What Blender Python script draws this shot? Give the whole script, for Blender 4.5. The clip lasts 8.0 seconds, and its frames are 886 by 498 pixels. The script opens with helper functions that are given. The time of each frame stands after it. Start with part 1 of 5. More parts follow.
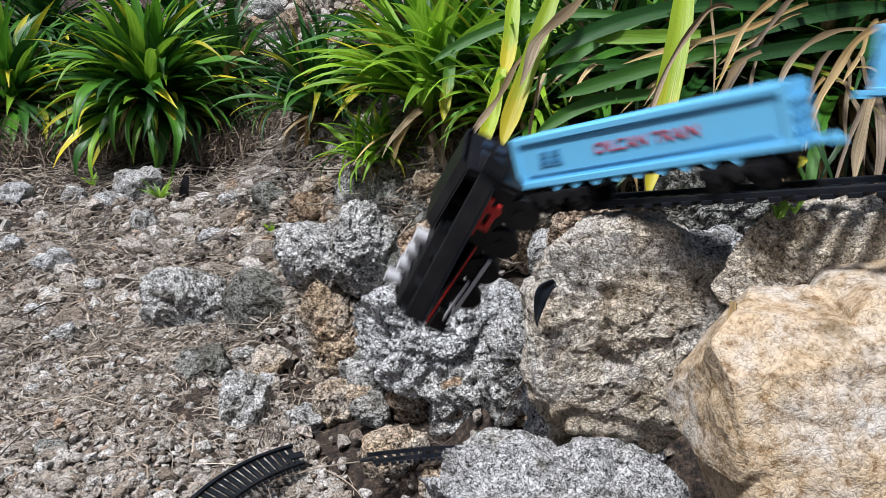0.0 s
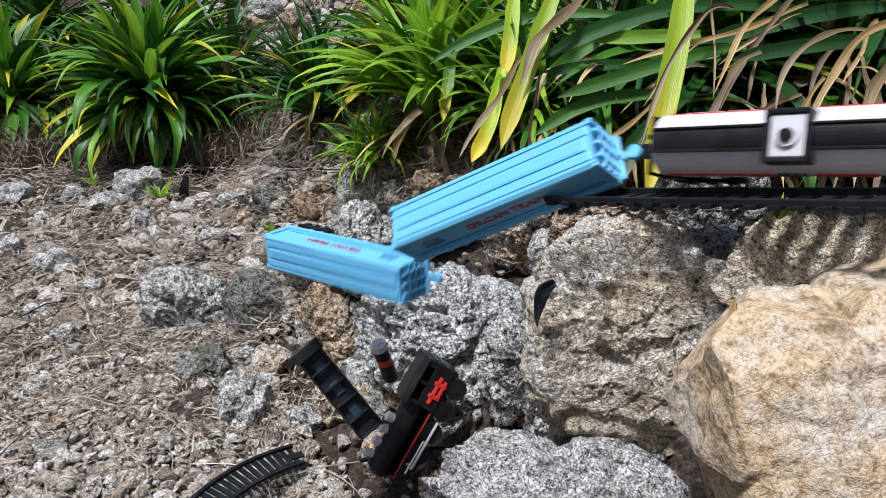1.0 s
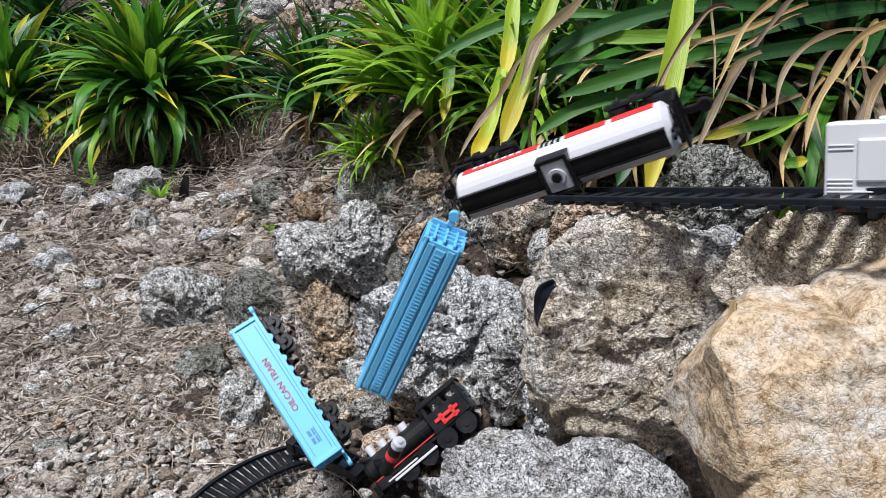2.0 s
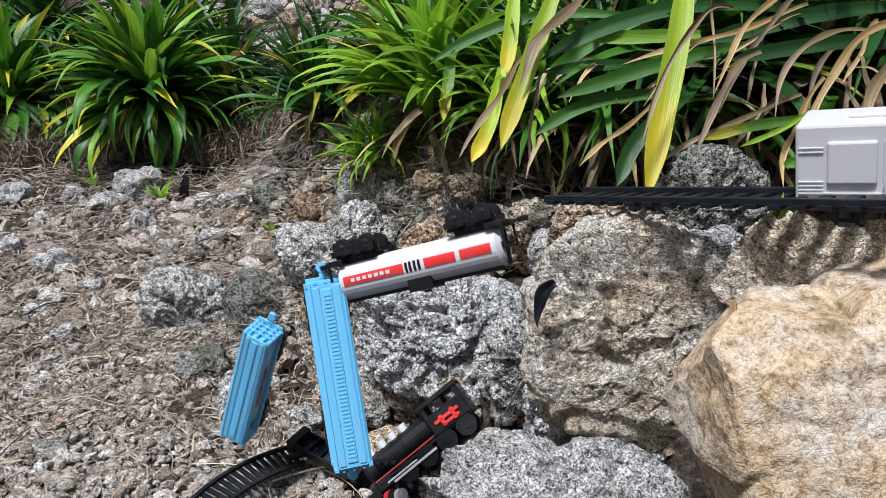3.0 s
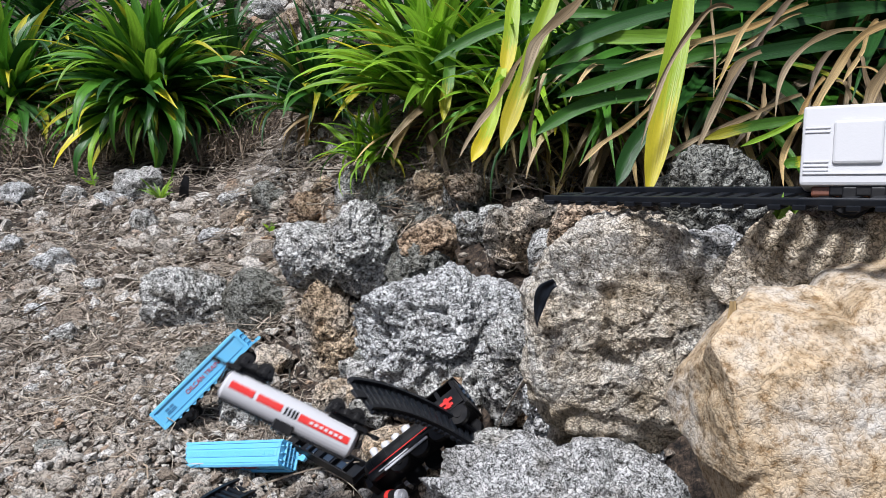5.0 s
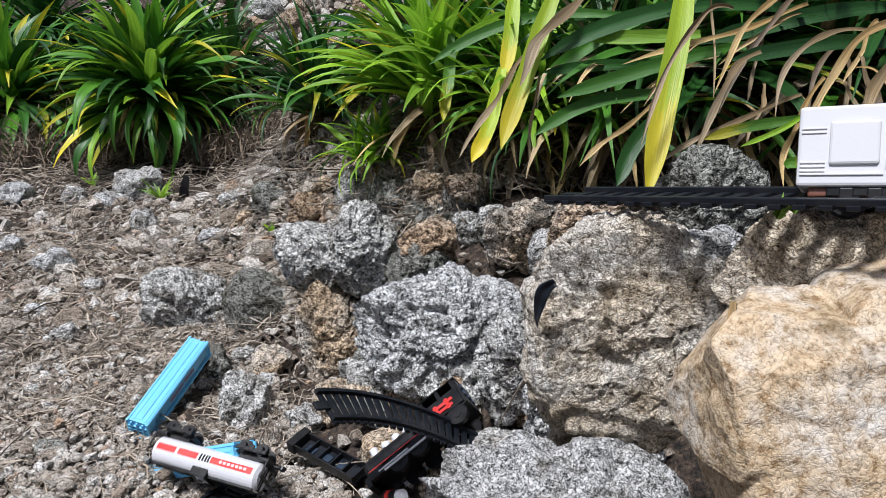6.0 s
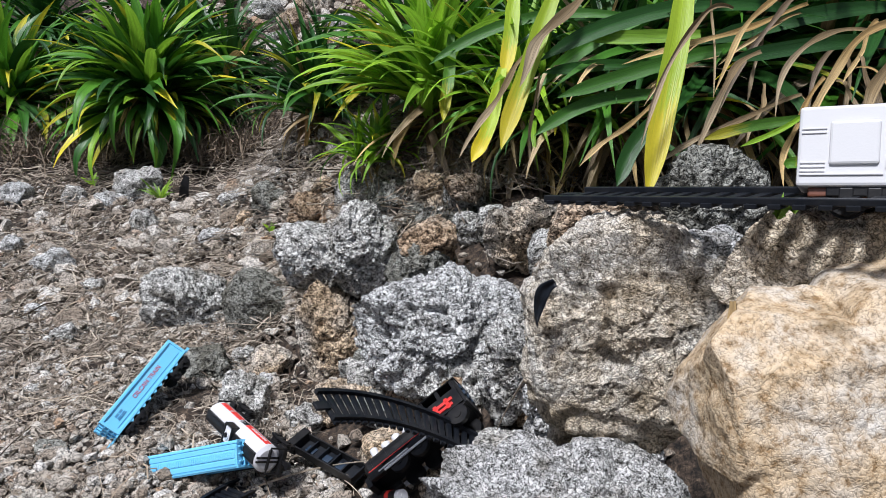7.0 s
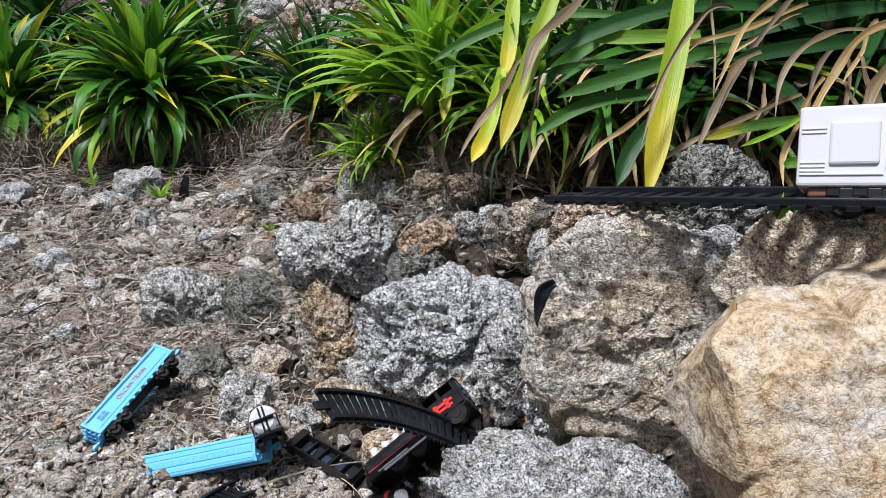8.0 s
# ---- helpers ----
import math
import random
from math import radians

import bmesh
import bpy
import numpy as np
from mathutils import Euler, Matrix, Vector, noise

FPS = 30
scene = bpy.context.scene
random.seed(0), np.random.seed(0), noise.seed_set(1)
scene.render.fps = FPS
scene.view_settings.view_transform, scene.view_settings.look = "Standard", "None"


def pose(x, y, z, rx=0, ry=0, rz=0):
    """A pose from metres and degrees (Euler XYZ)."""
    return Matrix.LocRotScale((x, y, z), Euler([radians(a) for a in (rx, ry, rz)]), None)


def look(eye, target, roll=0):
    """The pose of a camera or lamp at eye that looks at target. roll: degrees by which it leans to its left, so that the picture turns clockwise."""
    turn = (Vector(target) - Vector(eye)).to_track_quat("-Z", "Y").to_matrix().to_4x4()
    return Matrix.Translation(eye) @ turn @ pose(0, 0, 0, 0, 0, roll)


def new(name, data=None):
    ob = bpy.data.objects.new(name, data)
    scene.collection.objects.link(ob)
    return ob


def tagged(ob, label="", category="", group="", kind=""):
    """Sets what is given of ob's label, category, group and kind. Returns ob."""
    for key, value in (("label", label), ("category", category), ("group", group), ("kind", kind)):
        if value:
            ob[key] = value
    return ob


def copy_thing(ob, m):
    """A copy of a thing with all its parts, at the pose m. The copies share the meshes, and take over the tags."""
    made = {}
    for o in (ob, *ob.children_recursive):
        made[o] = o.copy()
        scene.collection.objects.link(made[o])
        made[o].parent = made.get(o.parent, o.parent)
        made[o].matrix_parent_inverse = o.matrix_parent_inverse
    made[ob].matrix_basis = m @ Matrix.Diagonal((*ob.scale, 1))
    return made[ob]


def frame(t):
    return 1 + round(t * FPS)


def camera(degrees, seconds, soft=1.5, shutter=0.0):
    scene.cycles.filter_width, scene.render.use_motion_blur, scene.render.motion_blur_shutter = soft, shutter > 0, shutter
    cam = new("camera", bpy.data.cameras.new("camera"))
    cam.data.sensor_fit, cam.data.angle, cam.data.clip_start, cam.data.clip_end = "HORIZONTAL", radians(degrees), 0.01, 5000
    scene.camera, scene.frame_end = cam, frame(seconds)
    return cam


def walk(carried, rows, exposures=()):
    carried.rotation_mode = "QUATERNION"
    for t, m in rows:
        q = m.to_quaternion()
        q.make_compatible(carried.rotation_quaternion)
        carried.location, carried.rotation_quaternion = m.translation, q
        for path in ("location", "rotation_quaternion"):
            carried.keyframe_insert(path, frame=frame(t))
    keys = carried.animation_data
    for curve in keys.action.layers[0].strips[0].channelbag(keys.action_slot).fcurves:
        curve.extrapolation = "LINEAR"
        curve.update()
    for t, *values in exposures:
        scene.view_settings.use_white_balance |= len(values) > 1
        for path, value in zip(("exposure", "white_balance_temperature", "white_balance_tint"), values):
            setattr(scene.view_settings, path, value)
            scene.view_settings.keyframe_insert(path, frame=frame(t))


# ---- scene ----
cam = camera(62.0, 8.0, 0.6, 0.5)
walk(cam, [(0.0, pose(0, 0, 0.57, 72, 0, 0)), (8.0, pose(0, 0, 0.57, 72, 0, 0))], [(0.0, 0.40, 6050, 12), (8.0, 0.40, 6050, 12)])

# ---- daylight: bright thin overcast ----
world = bpy.data.worlds.new("sky")
scene.world = world
world.use_nodes = True
sky = world.node_tree.nodes.new("ShaderNodeTexSky")
sky.sky_type, sky.sun_disc = "NISHITA", False
sky.sun_elevation, sky.sun_rotation = radians(67), radians(-141)
sky.air_density, sky.dust_density, sky.ozone_density = 1.0, 4.0, 1.0
background = world.node_tree.nodes["Background"]
background.inputs["Strength"].default_value = 0.052
world.node_tree.links.new(sky.outputs[0], background.inputs["Color"])
sun = new("sun", bpy.data.lights.new("sun", "SUN"))
sun.data.energy, sun.data.angle, sun.data.color = 3.8, radians(9), (1.0, 0.985, 0.97)
sun.matrix_world = look((-0.42, -0.52, 1.6), (0, 0, 0))


# ---- materials ----
def nodes_of(name):
    mat = bpy.data.materials.new(name)
    mat.use_nodes = True
    return mat, mat.node_tree.nodes, mat.node_tree.links, mat.node_tree.nodes["Principled BSDF"]


def add_node(nodes, kind, **values):
    n = nodes.new(kind)
    for key, value in values.items():
        n.inputs[key.replace("_", " ")].default_value = value
    return n


def ramp(nodes, stops):
    n = nodes.new("ShaderNodeValToRGB")
    while len(n.color_ramp.elements) < len(stops):
        n.color_ramp.elements.new(0.5)
    for e, (at, c) in zip(n.color_ramp.elements, stops):
        e.position, e.color = at, (c if len(c) == 4 else (*c, 1))
    return n


def mixed(nodes, links, mode, fac, a, b):
    n = nodes.new("ShaderNodeMix")
    n.data_type, n.blend_type = "RGBA", mode
    for socket, value in ((n.inputs[0], fac), (n.inputs[6], a), (n.inputs[7], b)):
        if hasattr(value, "is_output"):
            links.new(value, socket)
        else:
            socket.default_value = value if not isinstance(value, tuple) or len(value) == 4 else (*value, 1)
    return n.outputs[2]


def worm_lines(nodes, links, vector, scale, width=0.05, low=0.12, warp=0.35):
    """Fine winding lines: dark where a noise crosses its middle value."""
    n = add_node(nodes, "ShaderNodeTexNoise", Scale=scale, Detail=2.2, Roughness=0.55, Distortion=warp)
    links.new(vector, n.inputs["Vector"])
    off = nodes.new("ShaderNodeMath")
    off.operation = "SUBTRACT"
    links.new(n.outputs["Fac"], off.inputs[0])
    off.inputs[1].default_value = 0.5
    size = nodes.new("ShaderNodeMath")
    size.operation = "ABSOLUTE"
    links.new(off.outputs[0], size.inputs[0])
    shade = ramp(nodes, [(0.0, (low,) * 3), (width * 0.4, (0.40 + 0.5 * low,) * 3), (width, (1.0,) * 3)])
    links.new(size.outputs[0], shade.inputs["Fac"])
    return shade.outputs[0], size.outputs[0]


def stone_material(name, pale, mid, dark, grain=150.0, ochre=None, ochre_amount=0.5, bump=1.0, lichen=0.55, line_tone=0.14, width=0.05):
    """Weathered coral limestone: pale crust crossed by dark winding grooves, dark specks, lichen and stained patches.
    """
    mat, nodes, links, shader = nodes_of(name)
    where = nodes.new("ShaderNodeTexCoord")
    info = nodes.new("ShaderNodeObjectInfo")
    shift = nodes.new("ShaderNodeVectorMath")
    shift.operation = "ADD"
    links.new(where.outputs["Object"], shift.inputs[0])
    links.new(info.outputs["Random"], shift.inputs[1])
    place = shift.outputs[0]
    medium = add_node(nodes, "ShaderNodeTexNoise", Scale=grain * 0.6, Detail=5.0, Roughness=0.72)
    patch = add_node(nodes, "ShaderNodeTexNoise", Scale=grain * 0.10, Detail=7.0, Roughness=0.68)
    broad = add_node(nodes, "ShaderNodeTexNoise", Scale=grain * 0.045, Detail=4.0, Roughness=0.6)
    speckle = add_node(nodes, "ShaderNodeTexNoise", Scale=grain * 1.7, Detail=3.0, Roughness=0.6)
    for n in (medium, patch, broad, speckle):
        links.new(place, n.inputs["Vector"])
    tone = ramp(nodes, [(0.36, dark), (0.45, mid), (0.57, pale)])
    links.new(medium.outputs["Fac"], tone.inputs["Fac"])
    spots = ramp(nodes, [(lichen - 0.06, (0, 0, 0)), (lichen + 0.08, (1, 1, 1))])
    links.new(patch.outputs["Fac"], spots.inputs["Fac"])
    stained = mixed(nodes, links, "MULTIPLY", 1.0, tone.outputs[0], (0.52, 0.50, 0.46))
    colour = mixed(nodes, links, "MIX", spots.outputs[0], tone.outputs[0], stained)
    if ochre:
        stain = ramp(nodes, [(0.5 - 0.25 * ochre_amount, (0, 0, 0)), (0.68 - 0.25 * ochre_amount, (1, 1, 1))])
        links.new(broad.outputs["Fac"], stain.inputs["Fac"])
        tint = mixed(nodes, links, "MULTIPLY", 1.0, colour, ochre)
        colour = mixed(nodes, links, "MIX", stain.outputs[0], colour, tint)
    lines, depth = worm_lines(nodes, links, place, grain, width, line_tone)
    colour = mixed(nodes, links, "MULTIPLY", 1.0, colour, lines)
    # Speckle noise only darkens the colour; the bump does not follow it.
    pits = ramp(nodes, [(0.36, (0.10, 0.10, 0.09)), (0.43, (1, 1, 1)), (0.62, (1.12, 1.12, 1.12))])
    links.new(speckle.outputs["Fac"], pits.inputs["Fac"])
    colour = mixed(nodes, links, "MULTIPLY", 1.0 if line_tone < 0.3 else 0.35, colour, pits.outputs[0])
    links.new(colour, shader.inputs["Base Color"])
    shader.inputs["Roughness"].default_value = 0.93
    shader.inputs["Specular IOR Level"].default_value = 0.2
    edge = nodes.new("ShaderNodeMath")
    edge.operation = "MINIMUM"
    links.new(depth, edge.inputs[0])
    edge.inputs[1].default_value = 0.12
    relief = nodes.new("ShaderNodeMath")
    relief.operation = "MULTIPLY_ADD"
    links.new(edge.outputs[0], relief.inputs[0])
    relief.inputs[1].default_value = 4.0
    links.new(medium.outputs["Fac"], relief.inputs[2])
    bumped = add_node(nodes, "ShaderNodeBump", Strength=bump, Distance=0.9 / grain)
    links.new(relief.outputs[0], bumped.inputs["Height"])
    links.new(bumped.outputs[0], shader.inputs["Normal"])
    return mat


def plastic(name, colour, rough=0.4, dust=0.12, specular=0.5):
    """Moulded toy plastic with a little dust and fine scuffs."""
    mat, nodes, links, shader = nodes_of(name)
    where = nodes.new("ShaderNodeTexCoord")
    fine = add_node(nodes, "ShaderNodeTexNoise", Scale=900.0, Detail=3.0)
    cloud = add_node(nodes, "ShaderNodeTexNoise", Scale=45.0, Detail=6.0, Roughness=0.7)
    links.new(where.outputs["Object"], fine.inputs["Vector"])
    links.new(where.outputs["Object"], cloud.inputs["Vector"])
    film = ramp(nodes, [(0.45, (0, 0, 0)), (0.8, (dust, dust, dust))])
    links.new(cloud.outputs["Fac"], film.inputs["Fac"])
    links.new(mixed(nodes, links, "MIX", film.outputs[0], colour, (0.3, 0.27, 0.23)), shader.inputs["Base Color"])
    gloss = ramp(nodes, [(0.3, (rough - 0.08,) * 3), (0.8, (rough + 0.18,) * 3)])
    links.new(cloud.outputs["Fac"], gloss.inputs["Fac"])
    links.new(gloss.outputs[0], shader.inputs["Roughness"])
    shader.inputs["Specular IOR Level"].default_value = specular
    bumped = add_node(nodes, "ShaderNodeBump", Strength=0.06, Distance=0.001)
    links.new(fine.outputs["Fac"], bumped.inputs["Height"])
    links.new(bumped.outputs[0], shader.inputs["Normal"])
    return mat


def leaf_material(name, base, tip, tip_from=0.7, sheen=0.42, streak=0.5, vary=0.35, thin=0.25):
    """Strap leaf: long veins, darker keel, colour turning towards the tip."""
    mat, nodes, links, shader = nodes_of(name)
    uv = nodes.new("ShaderNodeUVMap")
    info = nodes.new("ShaderNodeObjectInfo")
    split = nodes.new("ShaderNodeSeparateXYZ")
    links.new(uv.outputs[0], split.inputs[0])
    stretch = nodes.new("ShaderNodeMapping")
    stretch.inputs["Scale"].default_value = (2.0, 26.0, 1.0)
    links.new(uv.outputs[0], stretch.inputs["Vector"])
    links.new(info.outputs["Random"], stretch.inputs["Location"])
    veins = add_node(nodes, "ShaderNodeTexNoise", Scale=1.0, Detail=4.0, Roughness=0.6)
    links.new(stretch.outputs[0], veins.inputs["Vector"])
    blotch = add_node(nodes, "ShaderNodeTexNoise", Scale=6.0, Detail=5.0)
    links.new(uv.outputs[0], blotch.inputs["Vector"])
    reach = nodes.new("ShaderNodeMath")
    reach.operation = "MULTIPLY_ADD"
    links.new(blotch.outputs["Fac"], reach.inputs[0])
    reach.inputs[1].default_value = 0.5
    links.new(split.outputs["X"], reach.inputs[2])
    aged = ramp(nodes, [(tip_from + 0.1, (0, 0, 0)), (min(0.99, tip_from + 0.35), (1, 1, 1))])
    links.new(reach.outputs[0], aged.inputs["Fac"])
    colour = mixed(nodes, links, "MIX", aged.outputs[0], base, tip)
    lines = ramp(nodes, [(0.3, (1 - streak,) * 3), (0.7, (1 + 0.5 * streak,) * 3)])
    links.new(veins.outputs["Fac"], lines.inputs["Fac"])
    colour = mixed(nodes, links, "MULTIPLY", 1.0, colour, lines.outputs[0])
    spread = ramp(nodes, [(0.0, (1 - vary, 1 - vary, 1 - 0.6 * vary)), (0.6, (1, 1, 1)), (1.0, (1 + 1.4 * vary, 1 + vary, 1 - 0.2 * vary))])
    links.new(info.outputs["Random"], spread.inputs["Fac"])
    colour = mixed(nodes, links, "MULTIPLY", 1.0, colour, spread.outputs[0])
    links.new(colour, shader.inputs["Base Color"])
    shader.inputs["Roughness"].default_value = sheen
    bumped = add_node(nodes, "ShaderNodeBump", Strength=0.35, Distance=0.002)
    links.new(veins.outputs["Fac"], bumped.inputs["Height"])
    links.new(bumped.outputs[0], shader.inputs["Normal"])
    through_leaf = nodes.new("ShaderNodeBsdfTranslucent")
    links.new(colour, through_leaf.inputs["Color"])
    both = nodes.new("ShaderNodeMixShader")
    both.inputs[0].default_value = thin
    links.new(shader.outputs[0], both.inputs[1])
    links.new(through_leaf.outputs[0], both.inputs[2])
    links.new(both.outputs[0], nodes["Material Output"].inputs["Surface"])
    return mat


def earth_material():
    mat, nodes, links, shader = nodes_of("dry_litter_earth")
    where = nodes.new("ShaderNodeTexCoord")
    fine = add_node(nodes, "ShaderNodeTexNoise", Scale=110.0, Detail=8.0, Roughness=0.78)
    broad = add_node(nodes, "ShaderNodeTexNoise", Scale=7.0, Detail=6.0, Roughness=0.6)
    for n in (fine, broad):
        links.new(where.outputs["Object"], n.inputs["Vector"])
    tone = ramp(nodes, [(0.40, (0.010, 0.008, 0.006)), (0.53, (0.060, 0.044, 0.032)), (0.68, (0.22, 0.17, 0.125))])
    links.new(fine.outputs["Fac"], tone.inputs["Fac"])
    wash = ramp(nodes, [(0.35, (0.75, 0.66, 0.6)), (0.65, (1.15, 1.1, 1.05))])
    links.new(broad.outputs["Fac"], wash.inputs["Fac"])
    lines, _ = worm_lines(nodes, links, where.outputs["Object"], 90.0, 0.05, 0.15, 1.5)
    colour = mixed(nodes, links, "MULTIPLY", 1.0, tone.outputs[0], wash.outputs[0])
    links.new(mixed(nodes, links, "MULTIPLY", 1.0, colour, lines), shader.inputs["Base Color"])
    shader.inputs["Roughness"].default_value = 0.95
    bumped = add_node(nodes, "ShaderNodeBump", Strength=0.8, Distance=0.006)
    links.new(fine.outputs["Fac"], bumped.inputs["Height"])
    links.new(bumped.outputs[0], shader.inputs["Normal"])
    return mat


def straw_material(name, a, b):
    """Dry stalks and twigs; every piece its own tone."""
    mat, nodes, links, shader = nodes_of(name)
    geo = nodes.new("ShaderNodeNewGeometry")
    tone = ramp(nodes, [(0.0, a), (1.0, b)])
    links.new(geo.outputs["Random Per Island"], tone.inputs["Fac"])
    where = nodes.new("ShaderNodeTexCoord")
    grain = add_node(nodes, "ShaderNodeTexNoise", Scale=240.0, Detail=3.0)
    links.new(where.outputs["Object"], grain.inputs["Vector"])
    wear = ramp(nodes, [(0.3, (0.65, 0.65, 0.65)), (0.7, (1.2, 1.2, 1.2))])
    links.new(grain.outputs["Fac"], wear.inputs["Fac"])
    links.new(mixed(nodes, links, "MULTIPLY", 1.0, tone.outputs[0], wear.outputs[0]), shader.inputs["Base Color"])
    shader.inputs["Roughness"].default_value = 0.85
    return mat


def gravel_material():
    """Broken coral rubble: tan to pale grey, every piece its own tone, with dark winding lines and specks."""
    mat, nodes, links, shader = nodes_of("limestone_gravel")
    geo = nodes.new("ShaderNodeNewGeometry")
    tone = ramp(nodes, [(0.0, (0.28, 0.22, 0.165)), (0.3, (0.46, 0.40, 0.33)), (0.7, (0.62, 0.57, 0.50)), (0.94, (0.76, 0.73, 0.68)), (1.0, (0.48, 0.32, 0.20))])
    links.new(geo.outputs["Random Per Island"], tone.inputs["Fac"])
    where = nodes.new("ShaderNodeTexCoord")
    fine = add_node(nodes, "ShaderNodeTexNoise", Scale=170.0, Detail=5.0, Roughness=0.75)
    links.new(where.outputs["Object"], fine.inputs["Vector"])
    wear = ramp(nodes, [(0.34, (0.25, 0.24, 0.22)), (0.44, (0.8, 0.8, 0.8)), (0.60, (1.2, 1.2, 1.2))])
    links.new(fine.outputs["Fac"], wear.inputs["Fac"])
    lines, depth = worm_lines(nodes, links, where.outputs["Object"], 165.0, 0.055, 0.12, 0.4)
    colour = mixed(nodes, links, "MULTIPLY", 1.0, tone.outputs[0], wear.outputs[0])
    links.new(mixed(nodes, links, "MULTIPLY", 1.0, colour, lines), shader.inputs["Base Color"])
    shader.inputs["Roughness"].default_value = 0.93
    bumped = add_node(nodes, "ShaderNodeBump", Strength=0.9, Distance=0.006)
    links.new(fine.outputs["Fac"], bumped.inputs["Height"])
    links.new(bumped.outputs[0], shader.inputs["Normal"])
    return mat


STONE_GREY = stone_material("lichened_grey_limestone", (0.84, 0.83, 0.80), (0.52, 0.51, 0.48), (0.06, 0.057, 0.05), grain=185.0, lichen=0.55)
STONE_PALE = stone_material("pale_grey_limestone", (0.80, 0.80, 0.79), (0.58, 0.58, 0.57), (0.12, 0.12, 0.115), grain=190.0, lichen=0.60, line_tone=0.2)
STONE_DARK = stone_material("dark_grey_limestone", (0.42, 0.42, 0.38), (0.25, 0.25, 0.22), (0.05, 0.05, 0.045), grain=170.0, lichen=0.52, line_tone=0.25)
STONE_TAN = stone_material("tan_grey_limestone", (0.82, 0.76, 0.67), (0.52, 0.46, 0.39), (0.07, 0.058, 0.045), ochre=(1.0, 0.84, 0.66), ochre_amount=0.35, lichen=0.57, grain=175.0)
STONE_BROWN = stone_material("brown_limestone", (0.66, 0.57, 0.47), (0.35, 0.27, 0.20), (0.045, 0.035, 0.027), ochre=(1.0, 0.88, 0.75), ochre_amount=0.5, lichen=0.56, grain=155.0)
STONE_NEAR = stone_material("crusted_grey_limestone", (0.72, 0.71, 0.70), (0.50, 0.50, 0.49), (0.10, 0.097, 0.09), grain=340.0, lichen=0.57, line_tone=0.22)
STONE_NEAR_TAN = stone_material("crusted_tan_limestone", (0.84, 0.80, 0.73), (0.60, 0.55, 0.47), (0.13, 0.11, 0.09), grain=400.0, ochre=(1.0, 0.90, 0.76), ochre_amount=0.40, lichen=0.57, line_tone=0.30)
STONE_OCHRE = stone_material("ochre_limestone", (0.58, 0.55, 0.50), (0.46, 0.41, 0.34), (0.26, 0.20, 0.135), grain=330.0, ochre=(1.0, 0.82, 0.60), ochre_amount=0.46, bump=0.35, lichen=0.62, line_tone=0.50, width=0.028)
EARTH = earth_material()
GRAVEL = gravel_material()
STRAW = straw_material("dry_straw", (0.07, 0.052, 0.038), (0.56, 0.48, 0.385))
STRAW_DARK = straw_material("old_brown_straw", (0.035, 0.025, 0.018), (0.30, 0.23, 0.16))
STRAW_PALE = straw_material("pale_dry_stalk", (0.30, 0.23, 0.16), (0.66, 0.57, 0.45))
BLUE = plastic("light_blue_plastic", (0.16, 0.52, 0.80), 0.38)
BLUE_GREY = plastic("grey_blue_print", (0.06, 0.22, 0.40), 0.5)
BLACK = plastic("black_plastic", (0.008, 0.008, 0.009), 0.36, 0.05, 0.28)
RAIL_BLACK = plastic("dark_blue_black_plastic", (0.008, 0.010, 0.014), 0.38, 0.06, 0.28)
SMOKE = plastic("dark_blue_plastic", (0.02, 0.035, 0.06), 0.3, 0.05)
LETTER_RED = plastic("faded_red_print", (0.46, 0.035, 0.05), 0.5)
RED = plastic("red_print", (0.68, 0.03, 0.025), 0.4)
WHITE = plastic("white_plastic", (0.62, 0.62, 0.63), 0.4, 0.06)
SILVER = plastic("silver_grey_plastic", (0.62, 0.62, 0.64), 0.33, 0.08)
BROWN = plastic("brown_plastic", (0.16, 0.06, 0.035), 0.45)
LEAF = leaf_material("green_strap_leaf", (0.075, 0.235, 0.024), (0.20, 0.30, 0.03), 0.95)
# Green leaf with the shade inside the plants put into its colour.
LEAF_SHADED = leaf_material("shaded_green_leaf", (0.026, 0.105, 0.016), (0.10, 0.20, 0.02), 0.95, thin=0.15)
LEAF_LIGHT = leaf_material("light_green_leaf", (0.30, 0.56, 0.040), (0.55, 0.60, 0.05), 0.9, thin=0.38)
LEAF_FRESH = leaf_material("fresh_green_leaf", (0.25, 0.45, 0.05), (0.40, 0.5, 0.08), 0.9)
LEAF_TIP = leaf_material("yellow_tipped_leaf", (0.11, 0.28, 0.022), (0.60, 0.56, 0.03), 0.75)
LEAF_YELLOW = leaf_material("yellow_green_leaf", (0.40, 0.56, 0.03), (0.70, 0.60, 0.03), 0.75, vary=0.15, streak=0.25)
LEAF_DRY = leaf_material("dry_brown_leaf", (0.30, 0.21, 0.10), (0.54, 0.42, 0.25), 0.6, sheen=0.75, streak=0.75, thin=0.15)


# ---- building helpers ----
def part(name, bm, material, parent=None, label="", smooth=False):
    me = bpy.data.meshes.new(name)
    bm.to_mesh(me)
    bm.free()
    me.materials.append(material)
    if smooth:
        me.shade_smooth()
    ob = new(name, me)
    ob.parent = parent
    if label:
        ob["label"] = label
    return ob


def mesh_part(name, verts, faces, material, parent=None, smooth=False):
    me = bpy.data.meshes.new(name)
    me.from_pydata([tuple(v) for v in verts], [], [tuple(f) for f in faces])
    me.materials.append(material)
    if smooth:
        me.shade_smooth()
    me.update()
    ob = new(name, me)
    ob.parent = parent
    return ob


def thing(name, m, label, category, group="", kind=""):
    ob = new(name)
    ob.empty_display_size = 0.02
    ob.matrix_basis = m
    return tagged(ob, label, category, group, kind)


